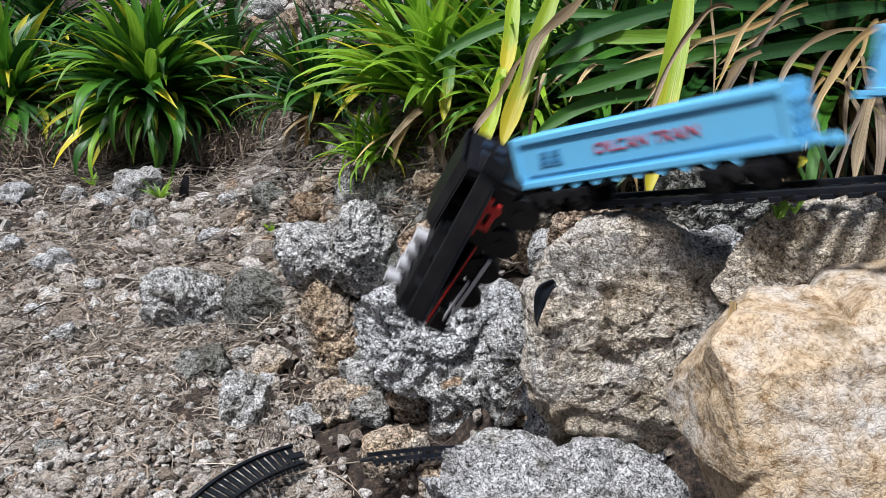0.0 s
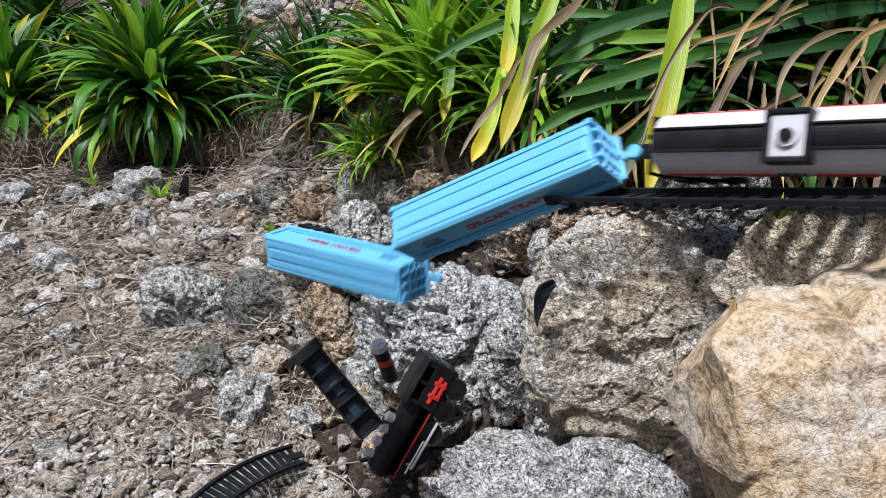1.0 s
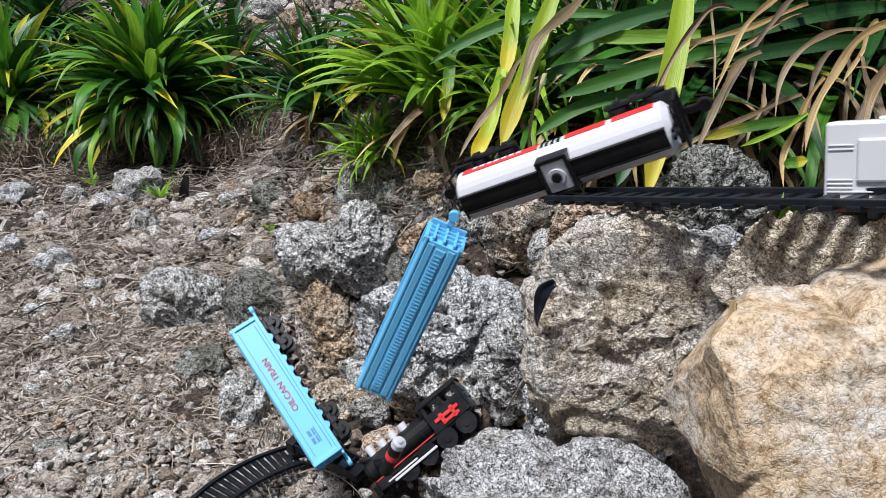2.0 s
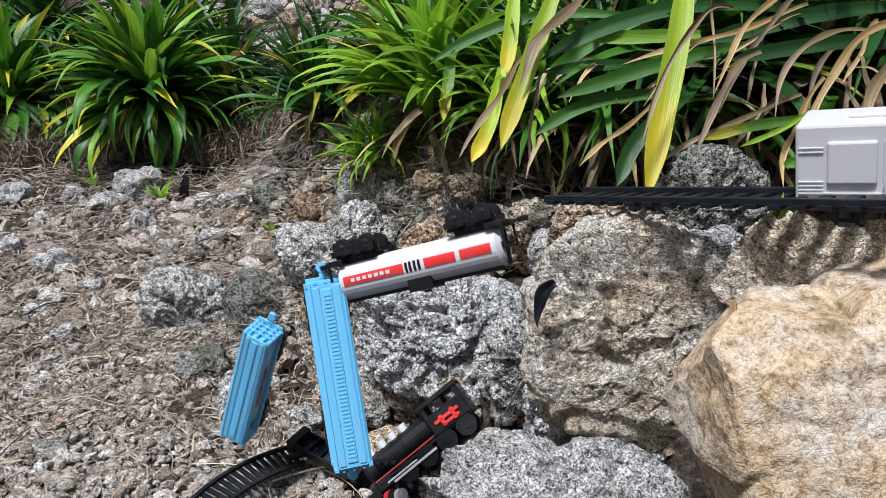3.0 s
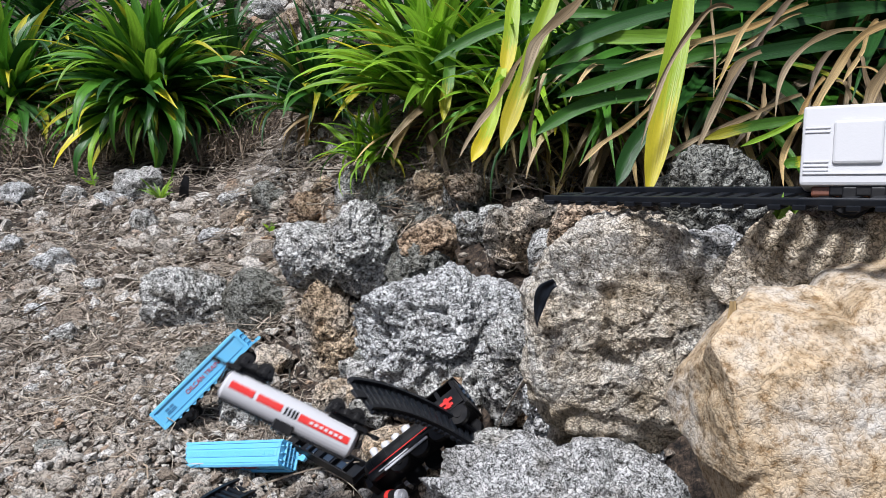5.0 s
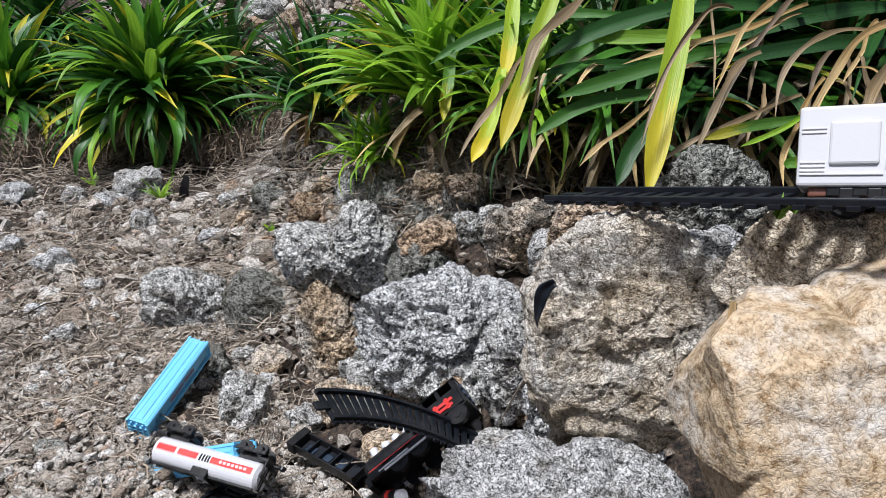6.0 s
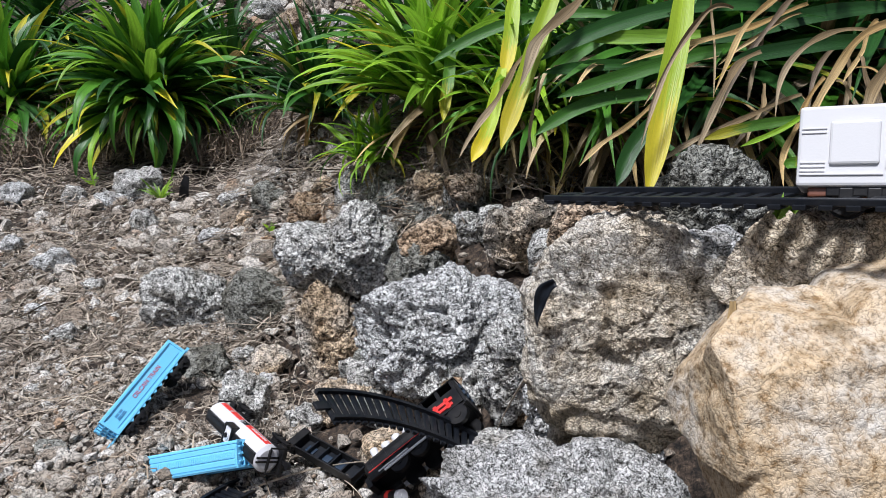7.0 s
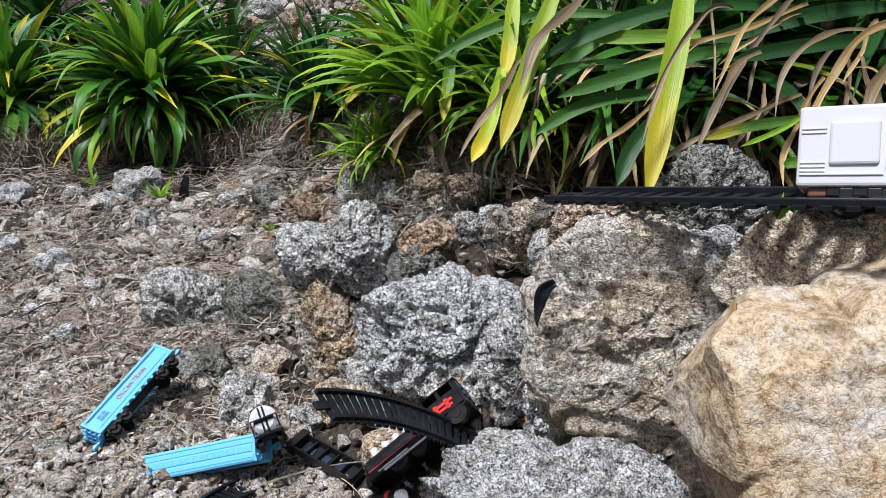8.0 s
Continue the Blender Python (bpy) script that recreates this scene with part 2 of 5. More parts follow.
def box(bm, x0, x1, y0, y1, z0, z1, bevel=0.0, m=None):
    made = bmesh.ops.create_cube(bm, size=1.0)["verts"]
    bmesh.ops.transform(bm, verts=made, matrix=Matrix.LocRotScale(((x0 + x1) / 2, (y0 + y1) / 2, (z0 + z1) / 2), None, (abs(x1 - x0), abs(y1 - y0), abs(z1 - z0))))
    if bevel:
        edges = list({e for v in made for e in v.link_edges})
        got = bmesh.ops.bevel(bm, geom=edges, offset=bevel, segments=2, profile=0.5, affect="EDGES")
        made = list({v for f in got["faces"] for v in f.verts} | {v for v in made if v.is_valid})
    if m:
        bmesh.ops.transform(bm, verts=made, matrix=m)
    return bm


def tube(bm, a, b, r0, r1=None, sides=16, caps=True):
    a, b = Vector(a), Vector(b)
    d = b - a
    m = Matrix.Translation((a + b) / 2) @ d.to_track_quat("Z", "Y").to_matrix().to_4x4()
    bmesh.ops.create_cone(bm, cap_ends=caps, segments=sides, radius1=r0, radius2=r0 if r1 is None else r1, depth=d.length, matrix=m)
    return bm


def prism(bm, profile, x0, x1, ends=1.0):
    """A closed (y, z) profile drawn along x."""
    rings = [[bm.verts.new((x, y, z)) for y, z in profile] for x in (x0, x1)]
    n = len(profile)
    for i in range(n):
        bm.faces.new((rings[0][i], rings[0][(i + 1) % n], rings[1][(i + 1) % n], rings[1][i]))
    bm.faces.new(rings[0][::-1])
    bm.faces.new(rings[1])
    bmesh.ops.recalc_face_normals(bm, faces=bm.faces[:])
    return bm


def writing(name, body, size, material, m, parent, depth=0.0003):
    curve = bpy.data.curves.new(name, "FONT")
    curve.body, curve.size, curve.extrude = body, size, depth
    curve.align_x, curve.align_y = "CENTER", "CENTER"
    holder = bpy.data.objects.new(name, curve)
    scene.collection.objects.link(holder)
    me = bpy.data.meshes.new_from_object(holder.evaluated_get(bpy.context.evaluated_depsgraph_get()))
    bpy.data.objects.remove(holder)
    me.materials.clear()
    me.materials.append(material)
    me.transform(m)
    ob = new(name, me)
    ob.parent = parent
    return ob


# ---- noise on arrays ----
TABLE = np.random.RandomState(7).rand(4096)


def lattice(i, j, k):
    return TABLE[(i * 73856093 ^ j * 19349663 ^ k * 83492791) & 4095]


def value_noise(p):
    base = np.floor(p).astype(np.int64)
    f = p - base
    f = f * f * (3 - 2 * f)
    total = 0.0
    for dx in (0, 1):
        for dy in (0, 1):
            for dz in (0, 1):
                w = np.abs(1 - dx - f[:, 0]) * np.abs(1 - dy - f[:, 1]) * np.abs(1 - dz - f[:, 2])
                total = total + w * lattice(base[:, 0] + dx, base[:, 1] + dy, base[:, 2] + dz)
    return total * 2 - 1


def fractal(p, octaves=4, gain=0.5, ridged=False):
    total, weight = np.zeros(len(p)), 1.0
    for o in range(octaves):
        n = value_noise(p * 2.03 ** o + 17.3 * o)
        total += weight * ((1 - 2 * np.abs(n)) if ridged else n)
        weight *= gain
    return total


BALLS = {}


def ball(level):
    if level not in BALLS:
        bm = bmesh.new()
        bmesh.ops.create_icosphere(bm, subdivisions=level, radius=1.0)
        BALLS[level] = (np.array([v.co[:] for v in bm.verts]), [tuple(v.index for v in f.verts) for f in bm.faces])
        bm.free()
    return BALLS[level]


def worley(p):
    """Nearest and second nearest distance to scattered seeds, and a number for the nearest seed's cell."""
    base = np.floor(p).astype(np.int64)
    first, second, who = np.full(len(p), 9.0), np.full(len(p), 9.0), np.zeros(len(p))
    for dx in (-1, 0, 1):
        for dy in (-1, 0, 1):
            for dz in (-1, 0, 1):
                c = base + (dx, dy, dz)
                i, j, k = c[:, 0], c[:, 1], c[:, 2]
                seed = c + np.stack([lattice(i, j, k), lattice(i + 31, j, k + 7), lattice(i, j + 57, k + 3)], 1)
                d = np.sqrt(((p - seed) ** 2).sum(1))
                near = d < first
                second = np.where(near, first, np.minimum(second, d))
                who = np.where(near, lattice(i + 5, j + 11, k + 17), who)
                first = np.where(near, d, first)
    return first, second, who


def rock_mesh(name, blobs, seed, level, rough, facets, material, square=2.6, pits=1.0, crag=1.0):
    """A boulder: a union of lumps, broken by flat faces and clefts, then weathered at three scales."""
    way, faces = ball(level)
    rng = np.random.RandomState(seed)
    size = max(max(b[3:6]) for b in blobs)
    blobs = [(*b[:3], *(1.12 * v for v in b[3:6])) for b in blobs]
    low, high = np.zeros(len(way)), np.full(len(way), size * 4 + max(np.linalg.norm(b[:3]) for b in blobs))

    def inside(r):
        p = way * r[:, None]
        best = np.full(len(p), -9.0)
        for b in blobs:
            q = np.abs((p - np.array(b[:3])) / np.array(b[3:6]))
            best = np.maximum(best, 1 - (q ** square).sum(1) ** (1 / square))
        return best > 0

    for _ in range(16):
        mid = (low + high) / 2
        good = inside(mid)
        low, high = np.where(good, mid, low), np.where(good, high, mid)
    r = low
    p = way * r[:, None]
    for _ in range(facets):
        n = rng.normal(size=3)
        n /= np.linalg.norm(n)
        reach = (p @ n).max() * rng.uniform(0.70, 0.93)
        over = np.maximum(0, p @ n - reach)
        p = p - np.outer(over * 0.95, n)
    s = rng.uniform(0, 50, 3)
    wobble = np.stack([fractal(p * (3.0 / size) + s + k, 2) for k in (3, 11, 23)], 1) * 0.12 * size
    grow = fractal(p * (2.2 / size) + s, 3) * 0.09 * size * min(1, 0.35 + rough)
    grow += fractal(p * (8.0 / size) + s, 3, 0.55, True) * 0.034 * size * rough
    for scale, step, cleft in ((1.3, 0.14, 0.06), (3.6, 0.040, 0.030)):
        first, second, who = worley((p + wobble) * (scale / size) + s)
        gap = second - first
        grow += crag * size * ((who - 0.5) * step * np.minimum(1, gap * 5) - cleft * np.exp(-gap * 14))
    fit = rough * min(1.0, size / 0.06)
    first, _, who = worley((p + wobble * 0.3) * 75 + s)
    grow += fit * (0.0045 * (who - 0.5) - 0.004 * first + 0.001)
    grow += (np.abs(value_noise(p * 95 + s)) * 0.0050 + np.abs(value_noise(p * 210 + s)) * 0.0026 - 0.0025) * fit
    pit = np.maximum(0, fractal(p * 50 + s + 9, 2) - 0.30) * 0.022 * pits * min(1.0, size / 0.06)
    p = p + way * (grow - pit)[:, None]
    me = bpy.data.meshes.new(name)
    me.from_pydata(p.tolist(), [], faces)
    me.materials.append(material)
    me.shade_smooth()
    return me


def boulder(at, blobs, seed, material, label, level=6, rough=0.7, facets=22, name="boulder", category="boulder", group="", square=2.6, pits=1.0, crag=1.0):
    if len(blobs) == 1:
        x, y, z, a, b, c = blobs[0]
        blobs = blobs + [(x, y + 0.2 * b, z - 0.75 * c, 0.96 * a, b, c)]
    ob = new(name, rock_mesh(name, blobs, seed, level, rough, facets, material, square, pits, crag))
    ob.location = at
    return tagged(ob, label, category, group)


# ---- ground ----
def ease(a, b, x):
    t = min(1.0, max(0.0, (x - a) / (b - a)))
    return t * t * (3 - 2 * t)


def terrain(x, y):
    """Height of the bare earth: a slope on one side, a mound under the boulders, a bank behind the plants."""
    edge = -0.18 - 0.50 * max(0.0, min(y, 1.6) - 0.7)
    mound = 0.33 * ease(edge, edge + 0.52, x) * ease(0.25, 0.75, y)
    rise = 0.17 * ease(0.95, 2.2, y)
    bank = 0.75 * max(0.0, y - 2.45 + 0.35 * ease(-0.2, 0.8, x)) if y < 6 else 0.75 * 3.55 + 0.26
    hollow = 0.055 * ease(edge + 0.08, edge + 0.28, x) * ease(0.5, 0.7, y) * (1 - ease(1.05, 1.25, y))
    swell = 0.022 * math.exp(-((x + 0.46) ** 2 + (y - 0.92) ** 2) / 0.03)
    return mound * (1 - 0.5 * ease(1.6, 2.6, y)) + rise + swell + min(bank, 2.6) - hollow


def build_ground():
    def axis(lo, hi, step, far):
        inner = list(np.arange(lo, hi, step))
        grow, a, b, d = [], lo, hi, step
        head, tail = [], []
        while b < far:
            d *= 1.22
            a, b = a - d, b + d
            head.insert(0, a)
            tail.append(b)
        return np.array(head + inner + tail)
    xs, ys = axis(-1.5, 1.4, 0.010, 400.0), axis(0.1, 2.9, 0.010, 400.0)
    gx, gy = np.meshgrid(xs, ys)
    flat = np.stack([gx.ravel(), gy.ravel(), np.zeros(gx.size)], 1)
    z = np.array([terrain(x, y) for x, y in flat[:, :2]])
    near = np.exp(-np.maximum(0, np.abs(flat[:, 1] - 1.4) - 1.5) * 0.5)
    z += near * (fractal(flat * 3, 3) * 0.016 + fractal(flat * 14, 4, 0.6) * 0.009 + fractal(flat * 60, 2, 0.6) * 0.003)
    n, m = len(xs), len(ys)
    idx = np.arange(n * m).reshape(m, n)
    faces = np.stack([idx[:-1, :-1], idx[:-1, 1:], idx[1:, 1:], idx[1:, :-1]], -1).reshape(-1, 4)
    verts = flat.copy()
    verts[:, 2] = z
    ob = mesh_part("ground", verts.tolist(), faces.tolist(), EARTH, smooth=True)
    return tagged(ob, "dry brown earth slope littered with straw and rubble", "ground", kind="structure")


build_ground()

# ---- boulders ----
GREY = "rough grey limestone boulder with dark lichen"
boulder((0.1662, 0.2966, 0.4019), [(0.017, -0.004, 0.010, 0.072, 0.039, 0.031), (0.030, -0.006, -0.015, 0.066, 0.045, 0.040), (0.060, 0.002, 0.020, 0.050, 0.040, 0.033), (0.058, -0.008, -0.055, 0.075, 0.050, 0.070)], 3, STONE_OCHRE, "large ochre limestone boulder with a pale crust", level=7, rough=0.14, facets=9, square=4.5, pits=0.1, crag=0.12)
boulder((0.1108, 0.4197, 0.386), [(0.001628, -0.00598, 0.001012, 0.05517, 0.03517, 0.06396), (0.0261, -0.001629, 0.04676, 0.03877, 0.02207, 0.02501), (-0.03112, 0.001579, -0.008084, 0.02115, 0.02115, 0.03269), (0.001628, 0.01, 0.0502, 0.02069, 0.01328, 0.01777), (0.001766, -0.003974, -0.0899, 0.03678, 0.02703, 0.04169)], 5, STONE_NEAR_TAN, "big grey and tan limestone boulder beside the toy track", level=7, rough=0.45, square=3.6, pits=0.5, crag=0.45)
boulder((0.206, 0.3624, 0.4341), [(-0.02429, 0.003189, 0.01521, 0.04425, 0.02691, 0.02371), (0.01697, -0.00613, 0.01889, 0.0431, 0.02644, 0.02369), (0.007315, 0.002941, -0.03409, 0.05211, 0.03678, 0.04106)], 8, STONE_NEAR_TAN, "flat-topped tan limestone boulder carrying the toy track", level=7, rough=0.45, square=3.4, pits=0.5, crag=0.5)
boulder((0.150, 0.430, 0.412), [(0, 0, 0, 0.036, 0.025, 0.031)], 36, STONE_NEAR, "grey limestone rock between the boulders under the track", crag=0.5)
boulder((0.07161, 0.3708, 0.2712), [(0.002862, -0.009104, 0.02052, 0.07249, 0.0369, 0.03395), (-0.04986, -0.01114, 0.01425, 0.04119, 0.02249, 0.02377), (0.04081, 0.01518, 0.03053, 0.03448, 0.0181, 0.01777), (0.006188, 0.005067, -0.06531, 0.08284, 0.0479, 0.05567)], 9, STONE_NEAR, "low grey limestone boulder with rough crust", level=7, rough=0.5, square=3.0, crag=0.5)
boulder((0.005911, 0.8555, 0.1933), [(-0.001635, -0.003805, -0.01171, 0.1069, 0.05559, 0.08078), (0.06324, 0.02984, 0.05947, 0.06843, 0.04034, 0.04824), (-0.0616, -0.02603, -0.04776, 0.05992, 0.03067, 0.04359)], 12, STONE_PALE, "pale grey limestone boulder with crusty lichen", level=7, rough=0.65)
boulder((0.043, 0.8196, 0.1154), [(0, 0, 0, 0.09165, 0.03877, 0.06538)], 13, STONE_GREY, GREY)
boulder((-0.1690, 1.0167, 0.1119), [(0, 0, 0, 0.0455, 0.044, 0.0709)], 15, STONE_TAN, "rounded tan limestone boulder", crag=0.5)
boulder((-0.1569, 1.054, 0.2205), [(0.04819, -0.007126, 0.01043, 0.05479, 0.04552, 0.0608), (-0.04819, 0.007126, -0.01043, 0.06179, 0.04463, 0.05129)], 16, STONE_GREY, GREY, level=7)
boulder((-0.3210, 1.2036, 0.0914), [(0, 0, 0, 0.0570, 0.0503, 0.0635)], 18, STONE_DARK, "smooth dark grey stone with mossy film", rough=0.3, crag=0.4, pits=0.2)
boulder((-0.4649, 1.2438, 0.0644), [(0, 0, 0, 0.0695, 0.0560, 0.0640)], 19, STONE_GREY, GREY, crag=0.7)
boulder((0.02898, 1.176, 0.2401), [(0, 0, 0, 0.09162, 0.06437, 0.05298)], 21, STONE_DARK, "dark grey flat-topped limestone boulder")
boulder((-0.02333, 1.001, 0.2524), [(0, 0, 0, 0.04184, 0.03122, 0.03731)], 22, STONE_BROWN, "small pinkish tan limestone rock")
boulder((0.1195, 0.9596, 0.2872), [(0, 0, 0, 0.05977, 0.03678, 0.03316)], 23, STONE_TAN, "weathered tan rock under the track end")
boulder((0.1468, 0.6909, 0.3664), [(0, 0, 0, 0.04414, 0.02825, 0.02729)], 24, STONE_BROWN, "brown weathered rock under the toy track")
boulder((0.293, 0.7809, 0.3846), [(0, 0, 0, 0.0613, 0.03801, 0.03474)], 25, STONE_DARK, "dark grey rock behind the toy track")
boulder((-0.3771, 1.0533, 0.0250), [(0, 0, 0, 0.0411, 0.038, 0.0380)], 26, STONE_DARK, "small lichened grey limestone rock", crag=0.5)
boulder((-0.2804, 0.9316, 0.0330), [(0, 0, 0, 0.0365, 0.0333, 0.0430)], 27, STONE_GREY, "small upright grey limestone rock", square=3.4, crag=0.5)
boulder((-0.2667, 1.0425, 0.0390), [(0, 0, 0, 0.0310, 0.0290, 0.0290)], 28, STONE_TAN, "small pale tan limestone rock", level=5, square=3.2)
boulder((-0.3268, 1.0944, 0.0260), [(0, 0, 0, 0.0205, 0.0195, 0.0225)], 29, STONE_GREY, "small lichened grey limestone rock", level=5)
boulder((-0.2655, 1.0046, 0.0270), [(0, 0, 0, 0.0143, 0.012, 0.0150)], 35, STONE_PALE, "small pale block of limestone in the rubble", level=5, square=4.0)
boulder((0.08031, 0.7231, 0.2068), [(0, 0, 0, 0.03678, 0.02851, 0.06001)], 34, STONE_GREY, GREY)
boulder((0.08933, 0.5133, 0.2728), [(0, 0, 0, 0.02444, 0.02489, 0.03893)], 30, STONE_PALE, GREY)
boulder((-0.0354, 0.9889, 0.2157), [(0, 0, 0, 0.04828, 0.03379, 0.03731)], 31, STONE_DARK, GREY, level=5)
boulder((0.1354, 0.5603, 0.2234), [(0, 0, 0, 0.05885, 0.03531, 0.03032)], 32, STONE_GREY, GREY)
boulder((-0.1501, 0.8986, 0.05725), [(0, 0, 0, 0.03644, 0.02941, 0.02491)], 33, STONE_TAN, "small tan limestone rock in the rubble", level=5)

# the row of lesser rocks at the foot of the plants
ROW = "small weathered limestone rock on the littered slope"
for row_at, row_blobs, row_seed, row_stone in (
        ((-0.1639, 1.288, 0.2612), [(0, 0, 0, 0.02832, 0.02509, 0.03544)], 41, STONE_GREY), ((-0.08728, 1.206, 0.2768), [(0, 0, 0, 0.04174, 0.02732, 0.02737)], 42, STONE_DARK), ((-0.02454, 1.16, 0.3012), [(0, 0, 0, 0.02908, 0.02145, 0.02528)], 43, STONE_TAN),
        ((0.05939, 1.524, 0.2458), [(0, 0, 0, 0.03088, 0.02138, 0.02325)], 44, STONE_GREY), ((0.03296, 1.107, 0.3134), [(0, 0, 0, 0.02776, 0.01804, 0.01788)], 45, STONE_BROWN), ((-0.2242, 1.368, 0.2486), [(0, 0, 0, 0.03004, 0.0206, 0.02211)], 46, STONE_TAN),
        ((-0.349, 1.466, 0.2018), [(0, 0, 0, 0.03929, 0.02866, 0.03334)], 47, STONE_DARK), ((-0.2446, 1.33, 0.211), [(0, 0, 0, 0.04639, 0.03121, 0.03259)], 48, STONE_BROWN), ((-0.7574, 1.804, 0.1561), [(0, 0, 0, 0.065, 0.04183, 0.04077)], 49, STONE_GREY),
        ((-0.801, 1.739, 0.129), [(0, 0, 0, 0.05212, 0.02798, 0.01837)], 50, STONE_PALE), ((-1.049, 1.757, 0.1387), [(0, 0, 0, 0.0553, 0.03318, 0.02849)], 51, STONE_PALE), ((-0.9081, 1.765, 0.1368), [(0, 0, 0, 0.02777, 0.01999, 0.02289)], 52, STONE_GREY),
        ((-0.677, 1.606, 0.1099), [(0, 0, 0, 0.03071, 0.02355, 0.02901)], 53, STONE_GREY), ((-0.8062, 1.433, 0.07501), [(0, 0, 0, 0.04879, 0.03067, 0.02873)], 54, STONE_PALE), ((-0.7526, 1.263, 0.03738), [(0, 0, 0, 0.02303, 0.01591, 0.01726)], 55, STONE_PALE),
        ((-0.6612, 1.174, 0.02724), [(0, 0, 0, 0.02952, 0.01968, 0.02028)], 56, STONE_GREY), ((-0.4933, 1.505, 0.1077), [(0, 0, 0, 0.03136, 0.02026, 0.01989)], 57, STONE_PALE), ((-0.9309, 1.514, 0.08562), [(0, 0, 0, 0.03411, 0.02144, 0.02009)], 58, STONE_PALE),
        ((-0.6849, 1.35, 0.05117), [(0, 0, 0, 0.02877, 0.01815, 0.0171)], 59, STONE_GREY), ((-0.4603, 1.583, 0.1725), [(0, 0, 0, 0.03743, 0.02295, 0.02057)], 60, STONE_GREY), ((-0.4044, 1.477, 0.153), [(0, 0, 0, 0.03056, 0.01975, 0.01938)], 61, STONE_TAN),
        ((-0.5121, 0.8389, 0.01294), [(0, 0, 0, 0.02527, 0.01784, 0.01991)], 62, STONE_DARK), ((-0.3303, 0.8505, 0.009623), [(0, 0, 0, 0.02107, 0.01445, 0.01551)], 63, STONE_GREY), ((-0.6225, 0.9983, 0.0115), [(0, 0, 0, 0.02235, 0.01513, 0.01595)], 64, STONE_GREY),
        ((-0.1885, 0.8861, 0.03519), [(0, 0, 0, 0.02626, 0.01854, 0.02069)], 65, STONE_GREY), ((-0.09008, 0.839, 0.0843), [(0, 0, 0, 0.02906, 0.01918, 0.01946)], 66, STONE_GREY), ((0.103, 1.37, 0.2557), [(0, 0, 0, 0.02789, 0.01716, 0.01548)], 67, STONE_TAN)):
    boulder(row_at, row_blobs, row_seed, row_stone, ROW, level=4, name="stone", category="stone", group="stones on the slope")

# broken rocks jammed between the boulders
jam = np.random.RandomState(23)
for jam_seed in range(40):
    y = jam.uniform(0.66, 1.16)
    x = -0.04 - 0.45 * max(0.0, y - 0.7) + jam.uniform(0.0, 0.30)
    a = jam.uniform(0.016, 0.034)
    boulder((x, y, terrain(x, y) + 0.5 * a), [(0, 0, 0, a * jam.uniform(0.9, 1.3), a * jam.uniform(0.7, 1.0), a * jam.uniform(0.7, 1.15))], 200 + jam_seed, (STONE_GREY, STONE_TAN, STONE_DARK, STONE_BROWN)[jam.choice(4, p=(0.4, 0.3, 0.15, 0.15))], "broken limestone rock jammed between boulders", level=4, facets=9, name="stone", category="stone", group="stones between the boulders", square=3.0)

for bank_at, bank_blobs, bank_seed, bank_stone in (
        ((-0.6752, 2.952, 0.574), [(0, 0, 0, 0.07311, 0.04988, 0.05318)], 71, STONE_GREY), ((-0.5563, 2.877, 0.5239), [(0, 0, 0, 0.06322, 0.04383, 0.04777)], 72, STONE_BROWN), ((-0.4772, 2.929, 0.5882), [(0, 0, 0, 0.07669, 0.04942, 0.04829)], 73, STONE_TAN), ((-0.3544, 2.782, 0.5293), [(0, 0, 0, 0.0611, 0.04074, 0.04198)], 74, STONE_GREY),
        ((-0.5876, 2.802, 0.4558), [(0, 0, 0, 0.05379, 0.03641, 0.03837)], 75, STONE_DARK), ((-0.7687, 2.88, 0.5137), [(0, 0, 0, 0.05491, 0.03886, 0.04352)], 76, STONE_BROWN), ((-0.3892, 2.717, 0.4593), [(0, 0, 0, 0.04815, 0.0321, 0.03307)], 77, STONE_TAN), ((-0.2742, 2.815, 0.5933), [(0, 0, 0, 0.06138, 0.04256, 0.04638)], 78, STONE_BROWN)):
    boulder(bank_at, bank_blobs, bank_seed, bank_stone, "broken limestone rock on the bank behind the plants", level=4, name="stone", category="stone", group="stones on the bank")


# ---- toy track ----
def straight_track(m, length=0.30):
    track = thing("toy_track", m, "black plastic straight toy railway track", "toy track")
    w = 0.019
    for side in (-1, 1):
        bm = bmesh.new()
        box(bm, -length / 2, length / 2, side * w - 0.0020, side * w + 0.0020, -0.0002, 0.0032, 0.0005)
        part("rail", bm, RAIL_BLACK, track)
    for y0, reach in ((-0.013, 0.011), (0.006, 0.008)):
        bm = bmesh.new()
        box(bm, length / 2 - 0.002, length / 2 + reach, y0, y0 + 0.007, -0.0025, 0.0005, 0.0005)
        part("joint", bm, RAIL_BLACK, track)
    n = int(length / 0.0115)
    sleeper = None
    for i in range(n):
        x = -length / 2 + (i + 0.5) * length / n
        if sleeper is None:
            bm = bmesh.new()
            box(bm, -0.0030, 0.0030, -0.0222, 0.0222, -0.0020, 0.0004, 0.0004)
            sleeper = part("sleeper", bm, RAIL_BLACK, track)
        else:
            ob = new("sleeper", sleeper.data)
            ob.parent = track
        (sleeper if i == 0 else ob).location = (x, 0, 0)
    return track


WHEEL = {}


